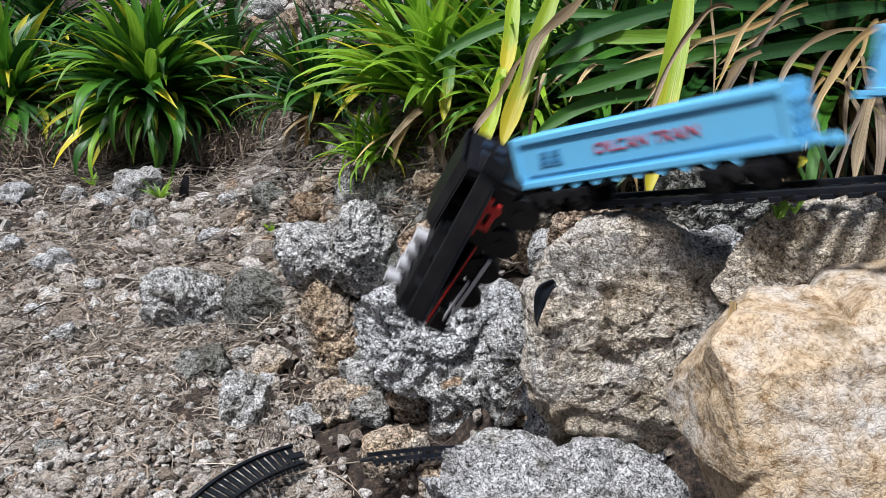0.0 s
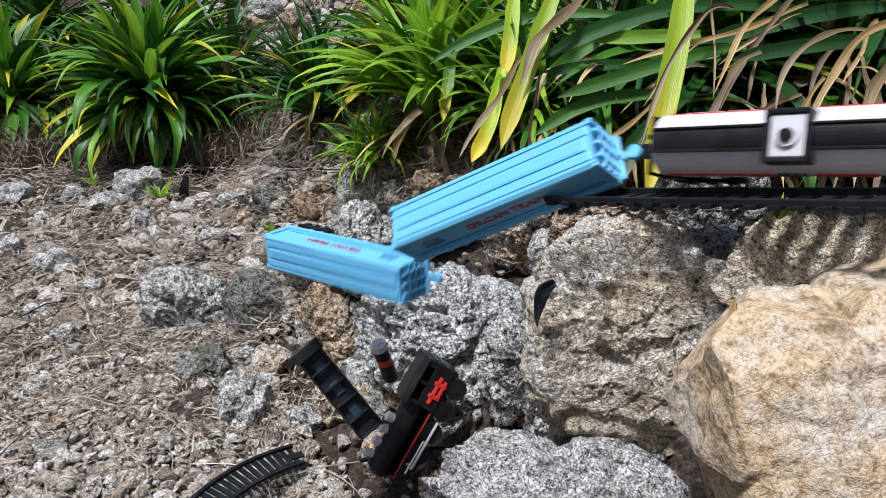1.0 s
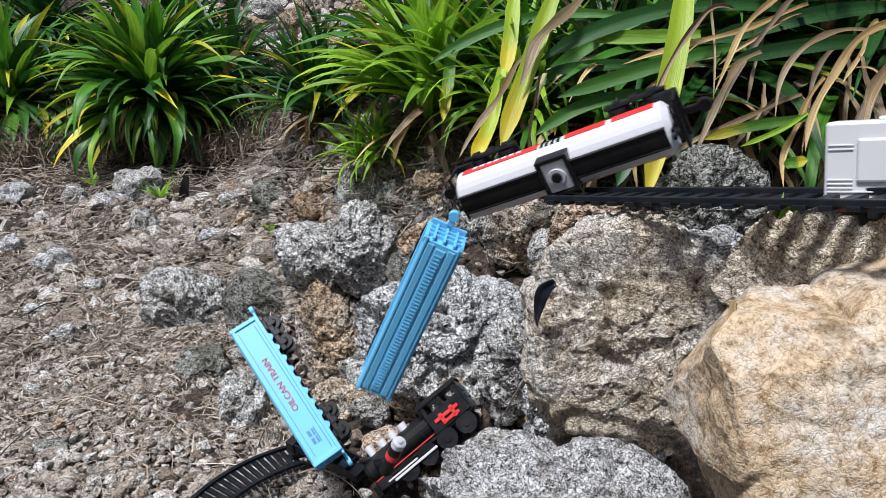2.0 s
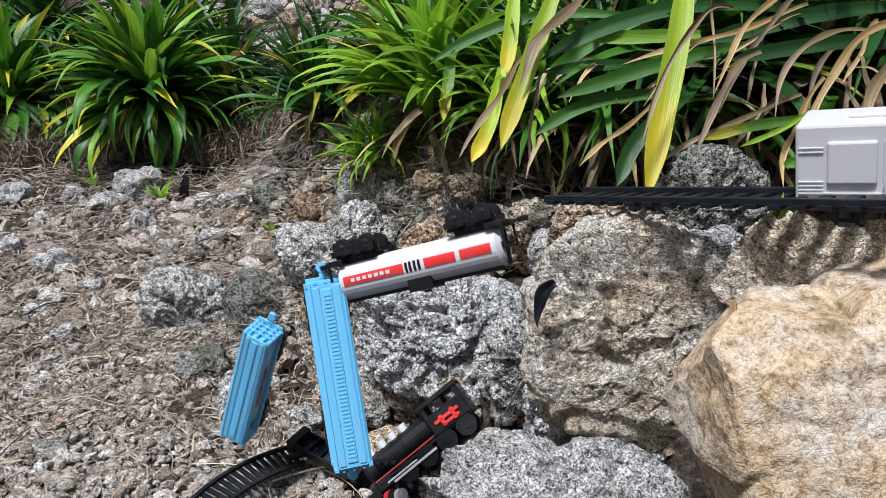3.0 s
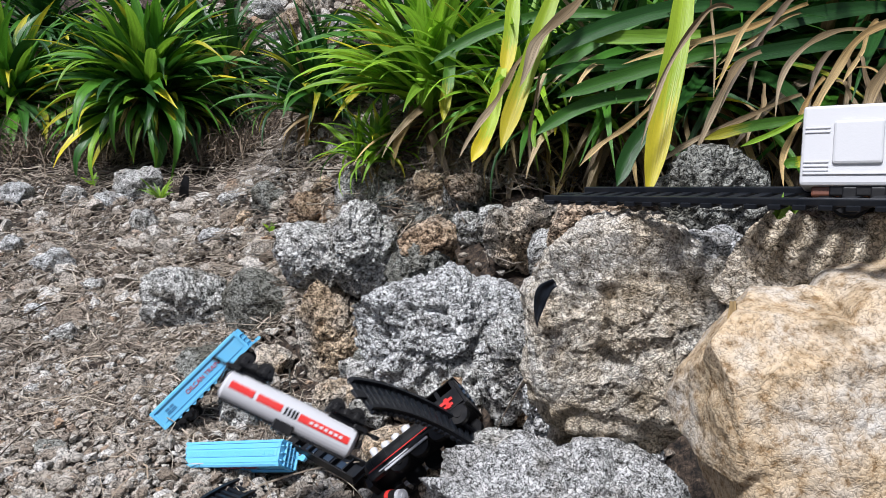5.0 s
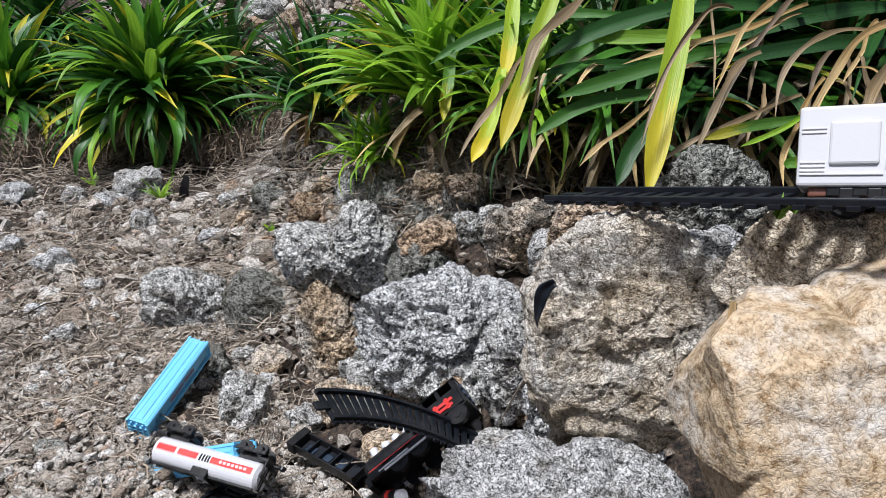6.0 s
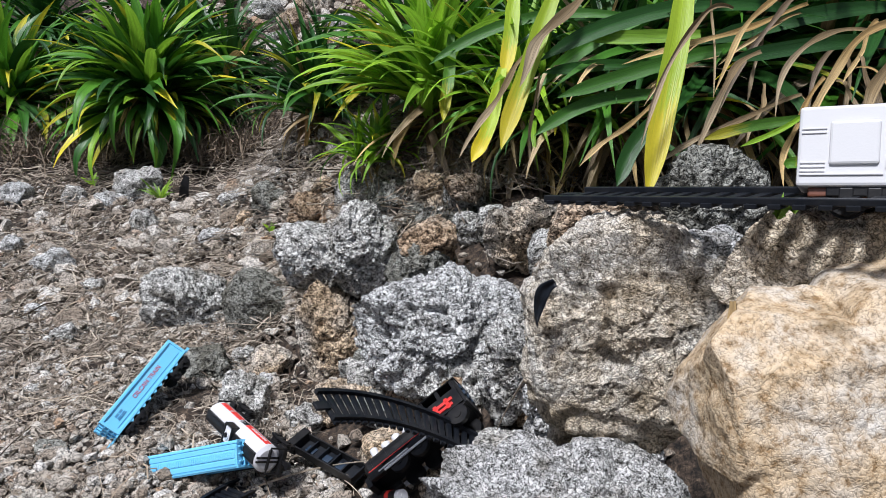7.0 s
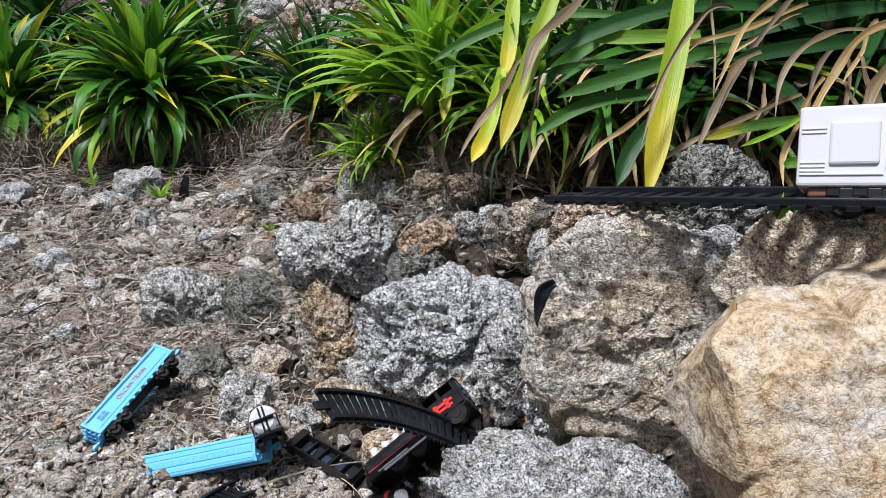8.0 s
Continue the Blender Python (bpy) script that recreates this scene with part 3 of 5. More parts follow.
def wagon_wheels(parent, x, z, radius=0.0075, half=0.0125):
    for side in (-1, 1):
        if side not in WHEEL:
            bm = bmesh.new()
            tube(bm, (0, -0.0022, 0), (0, 0.0022, 0), radius, sides=20)
            tube(bm, (0, -side * 0.0034, 0), (0, -side * 0.0022, 0), radius * 1.16, sides=20)
            tube(bm, (0, side * 0.0022, 0), (0, side * 0.0034, 0), radius * 0.55, radius * 0.4, sides=14)
            WHEEL[side] = part("wheel", bm, BLACK, parent)
            wheel = WHEEL[side]
        else:
            wheel = new("wheel", WHEEL[side].data)
            wheel.parent = parent
        wheel.location = (x, side * half, z)


def bogie(parent, x, z):
    bm = bmesh.new()
    box(bm, x - 0.0215, x + 0.0215, -0.009, 0.009, z + 0.001, z + 0.006, 0.0008)
    for side in (-1, 1):
        box(bm, x - 0.020, x + 0.020, side * 0.0165 - 0.0012, side * 0.0165 + 0.0012, z - 0.001, z + 0.004, 0.0006)
        for dx in (-0.0115, 0.0, 0.0115):
            box(bm, x + dx - 0.003, x + dx + 0.003, side * 0.0170 - 0.0014, side * 0.0170 + 0.0014, z - 0.004, z + 0.003, 0.0006)
    part("bogie", bm, BLACK, parent)
    for dx in (-0.0115, 0.0115):
        wagon_wheels(parent, x + dx, z - 0.002)


def coupler(parent, end, z, material, reach=0.012):
    bm = bmesh.new()
    box(bm, end * 0.079, end * (0.079 + reach), -0.0025, 0.0025, z - 0.0014, z + 0.0014, 0.0005)
    bmesh.ops.create_cone(bm, cap_ends=True, segments=14, radius1=0.0046, radius2=0.0042, depth=0.004, matrix=Matrix.Translation((end * (0.079 + reach), 0, z)))
    part("coupler", bm, material, parent)


def blue_wagon():
    car = thing("blue_wagon", Matrix(), "light blue plastic toy train wagon with red lettering", "toy wagon", "toy train wagons")
    L, w, h = 0.079, 0.0160, 0.0150
    bm = bmesh.new()
    prism(bm, [(-w + 0.0016, -h), (-w + 0.0016, h - 0.003), (-w + 0.004, h - 0.0004), (w - 0.004, h - 0.0004), (w - 0.0016, h - 0.003), (w - 0.0016, -h)], -L + 0.002, L - 0.002)
    part("body", bm, BLUE, car)
    for side in (-1, 1):
        bm = bmesh.new()
        prism(bm, [(side * (w - 0.0035), h - 0.003), (side * w, h - 0.0042), (side * w, h - 0.0012), (side * (w - 0.0022), h + 0.0004), (side * (w - 0.0035), h + 0.0004)], -L, L)
        part("top_rim", bm, BLUE, car)
        bm = bmesh.new()
        box(bm, -L, L, side * (w - 0.0030), side * (w + 0.0010), -h - 0.0004, -h + 0.0034, 0.0005)
        part("sill", bm, BLUE, car)
        bm = bmesh.new()
        box(bm, -L + 0.008, L - 0.008, side * (w - 0.0016), side * (w - 0.0010), -h + 0.0062, -h + 0.0070)
        box(bm, -L + 0.008, L - 0.008, side * (w - 0.0016), side * (w - 0.0008), h - 0.0062, h - 0.0056)
        part("bead", bm, BLUE_GREY, car)
        for x in (-L + 0.002, L - 0.002):
            bm = bmesh.new()
            box(bm, x - 0.002, x + 0.002, side * (w - 0.0030), side * (w + 0.0002), -h, h, 0.0005)
            part("corner_post", bm, BLUE, car)
        tooth = None
        for i in range(9):
            x = -0.052 + i * 0.013
            if tooth is None:
                bm = bmesh.new()
                a = [bm.verts.new((dx, side * (w - 0.003), dz)) for dx, dz in ((-0.0045, 0), (0.0045, 0), (0.0008, -0.0036), (-0.0008, -0.0036))]
                b = [bm.verts.new((v.co.x, side * (w + 0.0002), v.co.z)) for v in a]
                bm.faces.new(a), bm.faces.new(b[::-1])
                for k in range(4):
                    bm.faces.new((a[k], a[(k + 1) % 4], b[(k + 1) % 4], b[k]))
                bmesh.ops.recalc_face_normals(bm, faces=bm.faces[:])
                ob = tooth = part("gusset", bm, BLUE, car)
            else:
                ob = new("gusset", tooth.data)
                ob.parent = car
            ob.location = (x, 0, -h)
        # reading side: emblem, then words
        face = side * (w - 0.0013)
        turn = pose(0, face, 0.0006, 90, 0, 0) if side < 0 else pose(0, face, 0.0006, 90, 0, 180)
        writing("lettering", "OILCAN TRAIN", 0.0088, LETTER_RED, turn @ Matrix.Translation((0.006, 0, 0)), car, 0.0004)
        bm = bmesh.new()
        for u, v, a, b in ((-0.058, 0.0022, 0.003, 0.0016), (-0.050, 0.0022, 0.003, 0.0016), (-0.058, -0.0018, 0.0034, 0.001), (-0.050, -0.0018, 0.0034, 0.001), (-0.054, -0.004, 0.008, 0.0006)):
            box(bm, u - a, u + a, v - b, v + b, -0.0003, 0.0003)
        bmesh.ops.transform(bm, matrix=turn, verts=bm.verts)
        part("emblem", bm, BLUE_GREY, car)
    bm = bmesh.new()
    box(bm, -L + 0.006, L - 0.006, -0.0042, 0.0042, h - 0.0016, h + 0.0006, 0.0005)
    walkway = part("walkway", bm, BLUE, car)
    cleat = None
    for i in range(42):
        if cleat is None:
            bm = bmesh.new()
            box(bm, -0.0007, 0.0007, -0.0030, 0.0030, 0.0, 0.0006)
            ob = cleat = part("cleat", bm, BLUE, walkway)
        else:
            ob = new("cleat", cleat.data)
            ob.parent = walkway
        ob.location = (-0.0675 + i * 0.0033, 0, h + 0.0005)
    for side in (-1, 1):
        bm = bmesh.new()
        box(bm, -L + 0.004, L - 0.004, side * 0.0058, side * 0.0112, h - 0.0016, h + 0.0004, 0.0005)
        part("roof_panel", bm, BLUE, car)
    for end in (-1, 1):
        for y in (-0.0085, 0.0, 0.0085):
            bm = bmesh.new()
            box(bm, end * L - 0.0012, end * L + 0.0014, y - 0.001, y + 0.001, -h + 0.002, h - 0.002, 0.0003)
            part("end_post", bm, BLUE, car)
        for z in (-0.008, -0.001, 0.006):
            bm = bmesh.new()
            box(bm, end * L - 0.0012, end * L + 0.0018, -w + 0.002, w - 0.002, z - 0.0008, z + 0.0008, 0.0003)
            part("end_rail", bm, BLUE, car)
        bm = bmesh.new()
        box(bm, end * (L - 0.001), end * (L + 0.004), -w + 0.001, w - 0.001, -h - 0.0005, -h + 0.002, 0.0005)
        part("end_step", bm, BLUE, car)
        coupler(car, end, -h + 0.0006, BLUE)
        bogie(car, end * 0.052, -h - 0.0075)
    bm = bmesh.new()
    box(bm, -0.074, 0.074, -0.0085, 0.0085, -h - 0.003, -h + 0.0005, 0.0006)
    part("underframe", bm, BLACK, car)
    return car


def tank_wagon():
    car = thing("tank_wagon", Matrix(), "silver and black toy tank wagon with red stripes", "toy wagon", "toy train wagons")
    R, L, c = 0.0165, 0.070, 0.0015
    bm = bmesh.new()
    tube(bm, (-L, 0, c), (L, 0, c), R, sides=28)
    for end in (-1, 1):
        tube(bm, (end * L, 0, c), (end * (L + 0.0035), 0, c), R, R * 0.72, sides=28) if end > 0 else tube(bm, (-L - 0.0035, 0, c), (-L, 0, c), R * 0.72, R, sides=28)
    part("barrel", bm, SILVER, car)

    def shell(bm, x0, x1, a0, a1, r, lift=0.0005, steps=5):
        rings = []
        for x in (x0, x1):
            rings.append([[bm.verts.new((x, math.cos(a) * q, math.sin(a) * q + c)) for q in (r - 0.0006, r + lift)] for a in (radians(a0 + (a1 - a0) * i / steps) for i in range(steps + 1))])
        for i in range(steps):
            for k in (0, 1):
                bm.faces.new((rings[0][i][k], rings[0][i + 1][k], rings[1][i + 1][k], rings[1][i][k]))
            for e in (0, 1):
                bm.faces.new((rings[e][i][0], rings[e][i + 1][0], rings[e][i + 1][1], rings[e][i][1]))
        for i in (0, steps):
            bm.faces.new((rings[0][i][0], rings[0][i][1], rings[1][i][1], rings[1][i][0]))
        bmesh.ops.recalc_face_normals(bm, faces=bm.faces[:])

    for mid in (0, 180):
        for x0, x1 in ((-0.066, -0.040), (-0.036, -0.009), (0.010, 0.066)):
            bm = bmesh.new()
            shell(bm, x0, x1, mid - 13, mid + 13, R)
            part("red_stripe", bm, RED, car)
        bm = bmesh.new()
        for x in (-0.0055, -0.0015, 0.0025, 0.006):
            shell(bm, x, x + 0.0022, mid - 14, mid + 14, R, 0.0004)
        part("mark", bm, BLACK, car)
        bm = bmesh.new()
        for i in range(7):
            shell(bm, 0.022 + i * 0.0055, 0.0255 + i * 0.0055, mid - 5, mid + 5, R, 0.0009, 2)
        part("lettering", bm, SILVER, car)
    bm = bmesh.new()
    shell(bm, -L, L, 68, 112, R, 0.0012, 8)
    for y in (-0.0060, 0.0060):
        box(bm, -L, L, y - 0.0006, y + 0.0006, c + R * 0.88, c + R + 0.0014, 0.0002)
    part("walkway", bm, BLACK, car)
    bm = bmesh.new()
    for x in (-0.0095, 0.0095):
        box(bm, x - 0.0013, x + 0.0013, -0.0125, 0.0125, c + R * 0.6, c + R + 0.004, 0.0005)
    for y in (-0.0118, 0.0118):
        box(bm, -0.0105, 0.0105, y - 0.0012, y + 0.0012, c + R * 0.6, c + R + 0.004, 0.0005)
    hatch = part("hatch_frame", bm, BLACK, car)
    bm = bmesh.new()
    box(bm, -0.008, 0.008, -0.0102, 0.0102, c + R * 0.8, c + R + 0.0028, 0.0006)
    tube(bm, (0, 0, c + R), (0, 0, c + R + 0.0045), 0.0062, 0.0055, sides=20)
    part("hatch", bm, SILVER, hatch)
    bm = bmesh.new()
    tube(bm, (0, 0, c + R + 0.0045), (0, 0, c + R + 0.0062), 0.0034, 0.003, sides=16)
    part("hatch_cap", bm, BLACK, hatch)
    for end in (-1, 1):
        bm = bmesh.new()
        box(bm, end * 0.036, end * 0.078, -0.0085, 0.0085, -0.0180, -0.0125, 0.0008)
        part("frame", bm, BLACK, car)
        bm = bmesh.new()
        box(bm, end * 0.064, end * 0.079, -0.0165, 0.0165, -0.0175, -0.0130, 0.0008)
        for y in (-0.0155, 0.0155):
            box(bm, end * 0.0765, end * 0.0785, y - 0.0009, y + 0.0009, -0.0140, 0.0040, 0.0003)
        box(bm, end * 0.0765, end * 0.0785, -0.0155, 0.0155, 0.0022, 0.0040, 0.0003)
        part("end_platform", bm, BLACK, car)
        bm = bmesh.new()
        for k in (-1, 1):
            box(bm, end * 0.0728, end * 0.0745, k * 0.0025 - 0.0012, k * 0.0025 + 0.0012, -0.012, c + R * 0.92, 0.0003)
        box(bm, end * 0.0728, end * 0.0745, -0.012, 0.012, -0.001, 0.003, 0.0003)
        part("end_brace", bm, BLACK, car)
        coupler(car, end, -0.0150, BLACK)
        bogie(car, end * 0.052, -0.0235)
    return car


def white_wagon():
    car = thing("white_wagon", Matrix(), "white toy boxcar with a brown underframe on the track", "toy wagon", "toy train wagons")
    bm = bmesh.new()
    box(bm, -0.083, 0.083, -0.0195, 0.0195, -0.0170, 0.0215, 0.0016)
    part("body", bm, WHITE, car)
    for side in (-1, 1):
        for mid in (0.059, -0.059):
            bm = bmesh.new()
            box(bm, mid - 0.0103, mid + 0.0103, side * 0.0188, side * 0.0212, -0.0070, 0.0135, 0.0012)
            part("hatch", bm, WHITE, car)
            bm = bmesh.new()
            for z in (-0.0098, -0.0078, -0.0058, 0.0085, 0.0105):
                box(bm, mid + 0.0118, mid + 0.0225, side * 0.0190, side * 0.0201, z - 0.0004, z + 0.0004, 0.0002)
            box(bm, mid - 0.012, mid + 0.0225, side * 0.0190, side * 0.0203, -0.0119, -0.0110, 0.0002)
            box(bm, mid - 0.0135, mid - 0.0127, side * 0.0190, side * 0.0201, -0.009, 0.0135, 0.0002)
            part("louvre", bm, WHITE, car)
        bm = bmesh.new()
        for i in range(6):
            box(bm, 0.040 - i * 0.007, 0.0445 - i * 0.007, side * 0.012 - 0.0012, side * 0.012 + 0.0012, 0.0212, 0.0218)
        part("lettering", bm, RED, car)
    bm = bmesh.new()
    for x in (-0.05, 0.0, 0.05):
        box(bm, x - 0.012, x + 0.012, -0.007, 0.007, 0.0210, 0.0232, 0.0008)
    part("roof_vent", bm, WHITE, car)
    bm = bmesh.new()
    box(bm, -0.078, 0.078, -0.0165, 0.0165, -0.0215, -0.0168, 0.0010)
    part("underframe", bm, BROWN, car)
    for end in (-1, 1):
        bogie(car, end * 0.050, -0.0205)
    return car


def locomotive():
    car = thing("toy_locomotive", Matrix(), "black toy steam locomotive with red trim", "toy locomotive")
    bm = bmesh.new()
    tube(bm, (-0.020, 0, 0.006), (0.058, 0, 0.006), 0.0125, sides=24)
    for x in (-0.005, 0.015, 0.035, 0.053):
        tube(bm, (x - 0.001, 0, 0.006), (x + 0.001, 0, 0.006), 0.0131, sides=24)
    part("boiler", bm, BLACK, car)
    bm = bmesh.new()
    tube(bm, (0.058, 0, 0.006), (0.0625, 0, 0.006), 0.0118, 0.0085, sides=24)
    part("smokebox_door", bm, BLACK, car)
    for x, r, t in ((0.048, 0.0042, 0.012), (0.034, 0.0050, 0.0085), (0.021, 0.0046, 0.0085), (0.008, 0.0050, 0.0085)):
        bm = bmesh.new()
        tube(bm, (x, 0, 0.016), (x, 0, 0.0165 + t), r * 0.85, r, sides=18)
        part("dome", bm, SILVER, car)
    bm = bmesh.new()
    for side in (-1, 1):
        box(bm, -0.060, -0.018, side * 0.0178 - 0.0011, side * 0.0178 + 0.0011, -0.008, 0.012, 0.0004)
        for x in (-0.0585, -0.040, -0.0205):
            box(bm, x - 0.002, x + 0.002, side * 0.0178 - 0.0011, side * 0.0178 + 0.0011, 0.012, 0.022, 0.0003)
    box(bm, -0.020, -0.018, -0.018, 0.018, -0.008, 0.022, 0.0004)
    part("cab", bm, BLACK, car)
    bm = bmesh.new()
    prism(bm, [(-0.0205, 0.0215), (-0.013, 0.0265), (0.013, 0.0265), (0.0205, 0.0215), (0.013, 0.0250), (-0.013, 0.0250)], -0.0635, -0.0155)
    box(bm, -0.0625, -0.0165, -0.0195, 0.0195, 0.0210, 0.0226)
    roof = part("cab_roof", bm, BLACK, car)
    for i in range(3):
        for j in range(2):
            bm = bmesh.new()
            box(bm, -0.0645, -0.0630, -0.011 + i * 0.009, -0.0055 + i * 0.009, 0.002 + j * 0.0085, 0.0075 + j * 0.0085, 0.0003)
            part("rear_window", bm, SMOKE, car)
    bm = bmesh.new()
    box(bm, -0.0630, -0.0600, -0.0175, 0.0175, -0.010, 0.0215, 0.0005)
    part("cab_back", bm, BLACK, car)
    bm = bmesh.new()
    box(bm, -0.060, 0.060, -0.0165, 0.0165, -0.0105, -0.0068, 0.0005)
    for side in (-1, 1):
        box(bm, -0.018, 0.058, side * 0.0135, side * 0.0180, -0.0070, -0.0045, 0.0004)
    part("running_board", bm, BLACK, car)
    for side in (-1, 1):
        bm = bmesh.new()
        y0, y1 = sorted((side * 0.0180, side * 0.0206))
        box(bm, -0.052, -0.024, y0, y1, 0.0005, 0.0040, 0.0006)
        box(bm, -0.050, -0.030, y0, y1, -0.0050, -0.0018, 0.0006)
        box(bm, -0.047, -0.043, y0, y1, -0.0062, 0.0062, 0.0006)
        box(bm, -0.034, -0.030, y0, y1, -0.0055, 0.0062, 0.0006)
        part("red_linkage", bm, RED, car)
        bm = bmesh.new()
        y0, y1 = sorted((side * 0.0190, side * 0.0206))
        box(bm, -0.012, 0.040, y0, y1, -0.0175, -0.0150, 0.0005)
        box(bm, 0.010, 0.046, y0, y1, -0.0140, -0.0122, 0.0005)
        part("side_rod", bm, SILVER, car)
        bm = bmesh.new()
        y0, y1 = sorted((side * 0.0135, side * 0.0200))
        box(bm, 0.040, 0.057, y0, y1, -0.0165, -0.0070, 0.0012)
        part("cylinder", bm, BLACK, car)
        bm = bmesh.new()
        y0, y1 = sorted((side * 0.0180, side * 0.0184))
        box(bm, -0.016, 0.056, y0, y1, -0.0062, -0.0052)
        part("red_line", bm, RED, car)
        for x in (-0.048, -0.024, 0.0, 0.024):
            bm = bmesh.new()
            y0, y1 = sorted((side * 0.0130, side * 0.0182))
            tube(bm, (x, y0, -0.0165), (x, y1, -0.0165), 0.0105, sides=24)
            tube(bm, (x, y1 if side > 0 else y0, -0.0165), (x, (y1 if side > 0 else y0) + side * 0.0008, -0.0165), 0.0040, sides=14)
            part("wheel", bm, BLACK, car)
    bm = bmesh.new()
    prism(bm, [(-0.016, -0.019), (-0.016, -0.008), (0.016, -0.008), (0.016, -0.019)], 0.058, 0.0635)
    part("buffer_beam", bm, BLACK, car)
    for ob in car.children_recursive:
        ob.data.transform(Matrix.Scale(1.12, 4))
    return car


def tender_frame():
    """An open black tray with cross ribs, broken off the engine."""
    car = thing("tender_frame", Matrix(), "black plastic tender tray broken off the toy locomotive", "toy part")
    bm = bmesh.new()
    box(bm, -0.050, 0.050, -0.013, 0.013, -0.007, -0.005, 0.0005)
    part("floor_plate", bm, RAIL_BLACK, car)
    for side in (-1, 1):
        bm = bmesh.new()
        box(bm, -0.050, 0.050, side * 0.0125 - 0.001, side * 0.0125 + 0.001, -0.005, 0.006, 0.0004)
        part("side_wall", bm, BLACK, car)
    for i in range(6):
        bm = bmesh.new()
        x = -0.048 + i * 0.0192
        box(bm, x - 0.001, x + 0.001, -0.0115, 0.0115, -0.005, 0.003, 0.0003)
        part("rib", bm, RAIL_BLACK, car)
    for i in range(3):
        bm = bmesh.new()
        box(bm, -0.038 + i * 0.026, -0.024 + i * 0.026, -0.005, 0.005, -0.0052, -0.0030, 0.0006)
        part("battery_seat", bm, SMOKE, car)
    bm = bmesh.new()
    box(bm, -0.058, -0.046, -0.016, 0.016, -0.008, 0.008, 0.001)
    part("end_block", bm, BLACK, car)
    return car


def battery():
    cell = thing("battery", Matrix(), "small round battery thrown out of the locomotive", "battery")
    bm = bmesh.new()
    tube(bm, (-0.017, 0, 0), (0.023, 0, 0), 0.0070, sides=24)
    part("case", bm, BLACK, cell)
    bm = bmesh.new()
    tube(bm, (-0.0235, 0, 0), (-0.017, 0, 0), 0.0070, sides=24)
    tube(bm, (-0.0250, 0, 0), (-0.0235, 0, 0), 0.0028, sides=14)
    part("terminal", bm, SILVER, cell)
    bm = bmesh.new()
    tube(bm, (-0.006, 0, 0), (0.001, 0, 0), 0.0072, sides=24)
    part("wrapper_band", bm, RED, cell)
    return cell


def curved_track():
    track = thing("curved_track", Matrix(), "black plastic curved toy railway track lying among rocks", "toy track", "fallen curved tracks")
    R, half = 0.235, radians(24)
    for side in (-1, 1):
        bm = bmesh.new()
        ring = []
        for i in range(25):
            a = -half + 2 * half * i / 24
            r0, r1 = R + side * 0.017 - 0.0020, R + side * 0.017 + 0.0020
            ring.append([bm.verts.new((math.sin(a) * r, math.cos(a) * r - R * 0.96, z)) for r, z in ((r0, 0), (r1, 0), (r1, 0.0045), (r0, 0.0045))])
        for a, b in zip(ring, ring[1:]):
            for k in range(4):
                bm.faces.new((a[k], a[(k + 1) % 4], b[(k + 1) % 4], b[k]))
        bm.faces.new(ring[0][::-1]), bm.faces.new(ring[-1])
        bmesh.ops.recalc_face_normals(bm, faces=bm.faces[:])
        part("rail", bm, RAIL_BLACK, track)
    sleeper = None
    for i in range(21):
        a = -half + 2 * half * (i + 0.5) / 21
        if sleeper is None:
            bm = bmesh.new()
            box(bm, -0.0026, 0.0026, -0.022, 0.022, -0.003, 0.0008, 0.0005)
            ob = sleeper = part("sleeper", bm, RAIL_BLACK, track)
        else:
            ob = new("sleeper", sleeper.data)
            ob.parent = track
        ob.matrix_basis = pose(math.sin(a) * R, math.cos(a) * R - R * 0.96, 0, 0, 0, -math.degrees(a))
    for end in (-1, 1):
        bm = bmesh.new()
        box(bm, -0.012, 0.006, -0.006, 0.004, 0.0, 0.003, 0.0005, pose(math.sin(end * half) * R, math.cos(half) * R - R * 0.96, 0, 0, 0, -end * math.degrees(half)))
        part("joint", bm, RAIL_BLACK, track)
    return track


track = straight_track(Matrix())
wagon_front = blue_wagon()
wagon_back = blue_wagon()
tanker = tank_wagon()
boxcar = white_wagon()
engine = locomotive()
chassis = tender_frame()
cell = battery()
fallen_track = curved_track()
lying_track = copy_thing(fallen_track, Matrix())


# ---- litter on the slope ----
def scatter(count, seed, x0, x1, y0, y1, bias=1.6):
    """Places on the slope, thicker towards the open end."""
    rng = np.random.RandomState(seed)
    q = rng.rand(count)
    y = (y0 ** -bias + q * (y1 ** -bias - y0 ** -bias)) ** (-1 / bias)
    x = rng.uniform(x0, x1, count) * (0.45 + 0.55 * y / y1)
    edge = -0.10 - 0.50 * np.clip(y - 0.7, 0, 0.9)
    x = np.where((x > edge) & (y < 1.12) & (rng.rand(count) < 0.93), x0 * (0.45 + 0.55 * y / y1) + rng.rand(count) * (edge - x0 * (0.45 + 0.55 * y / y1)), x)
    return x, y, rng


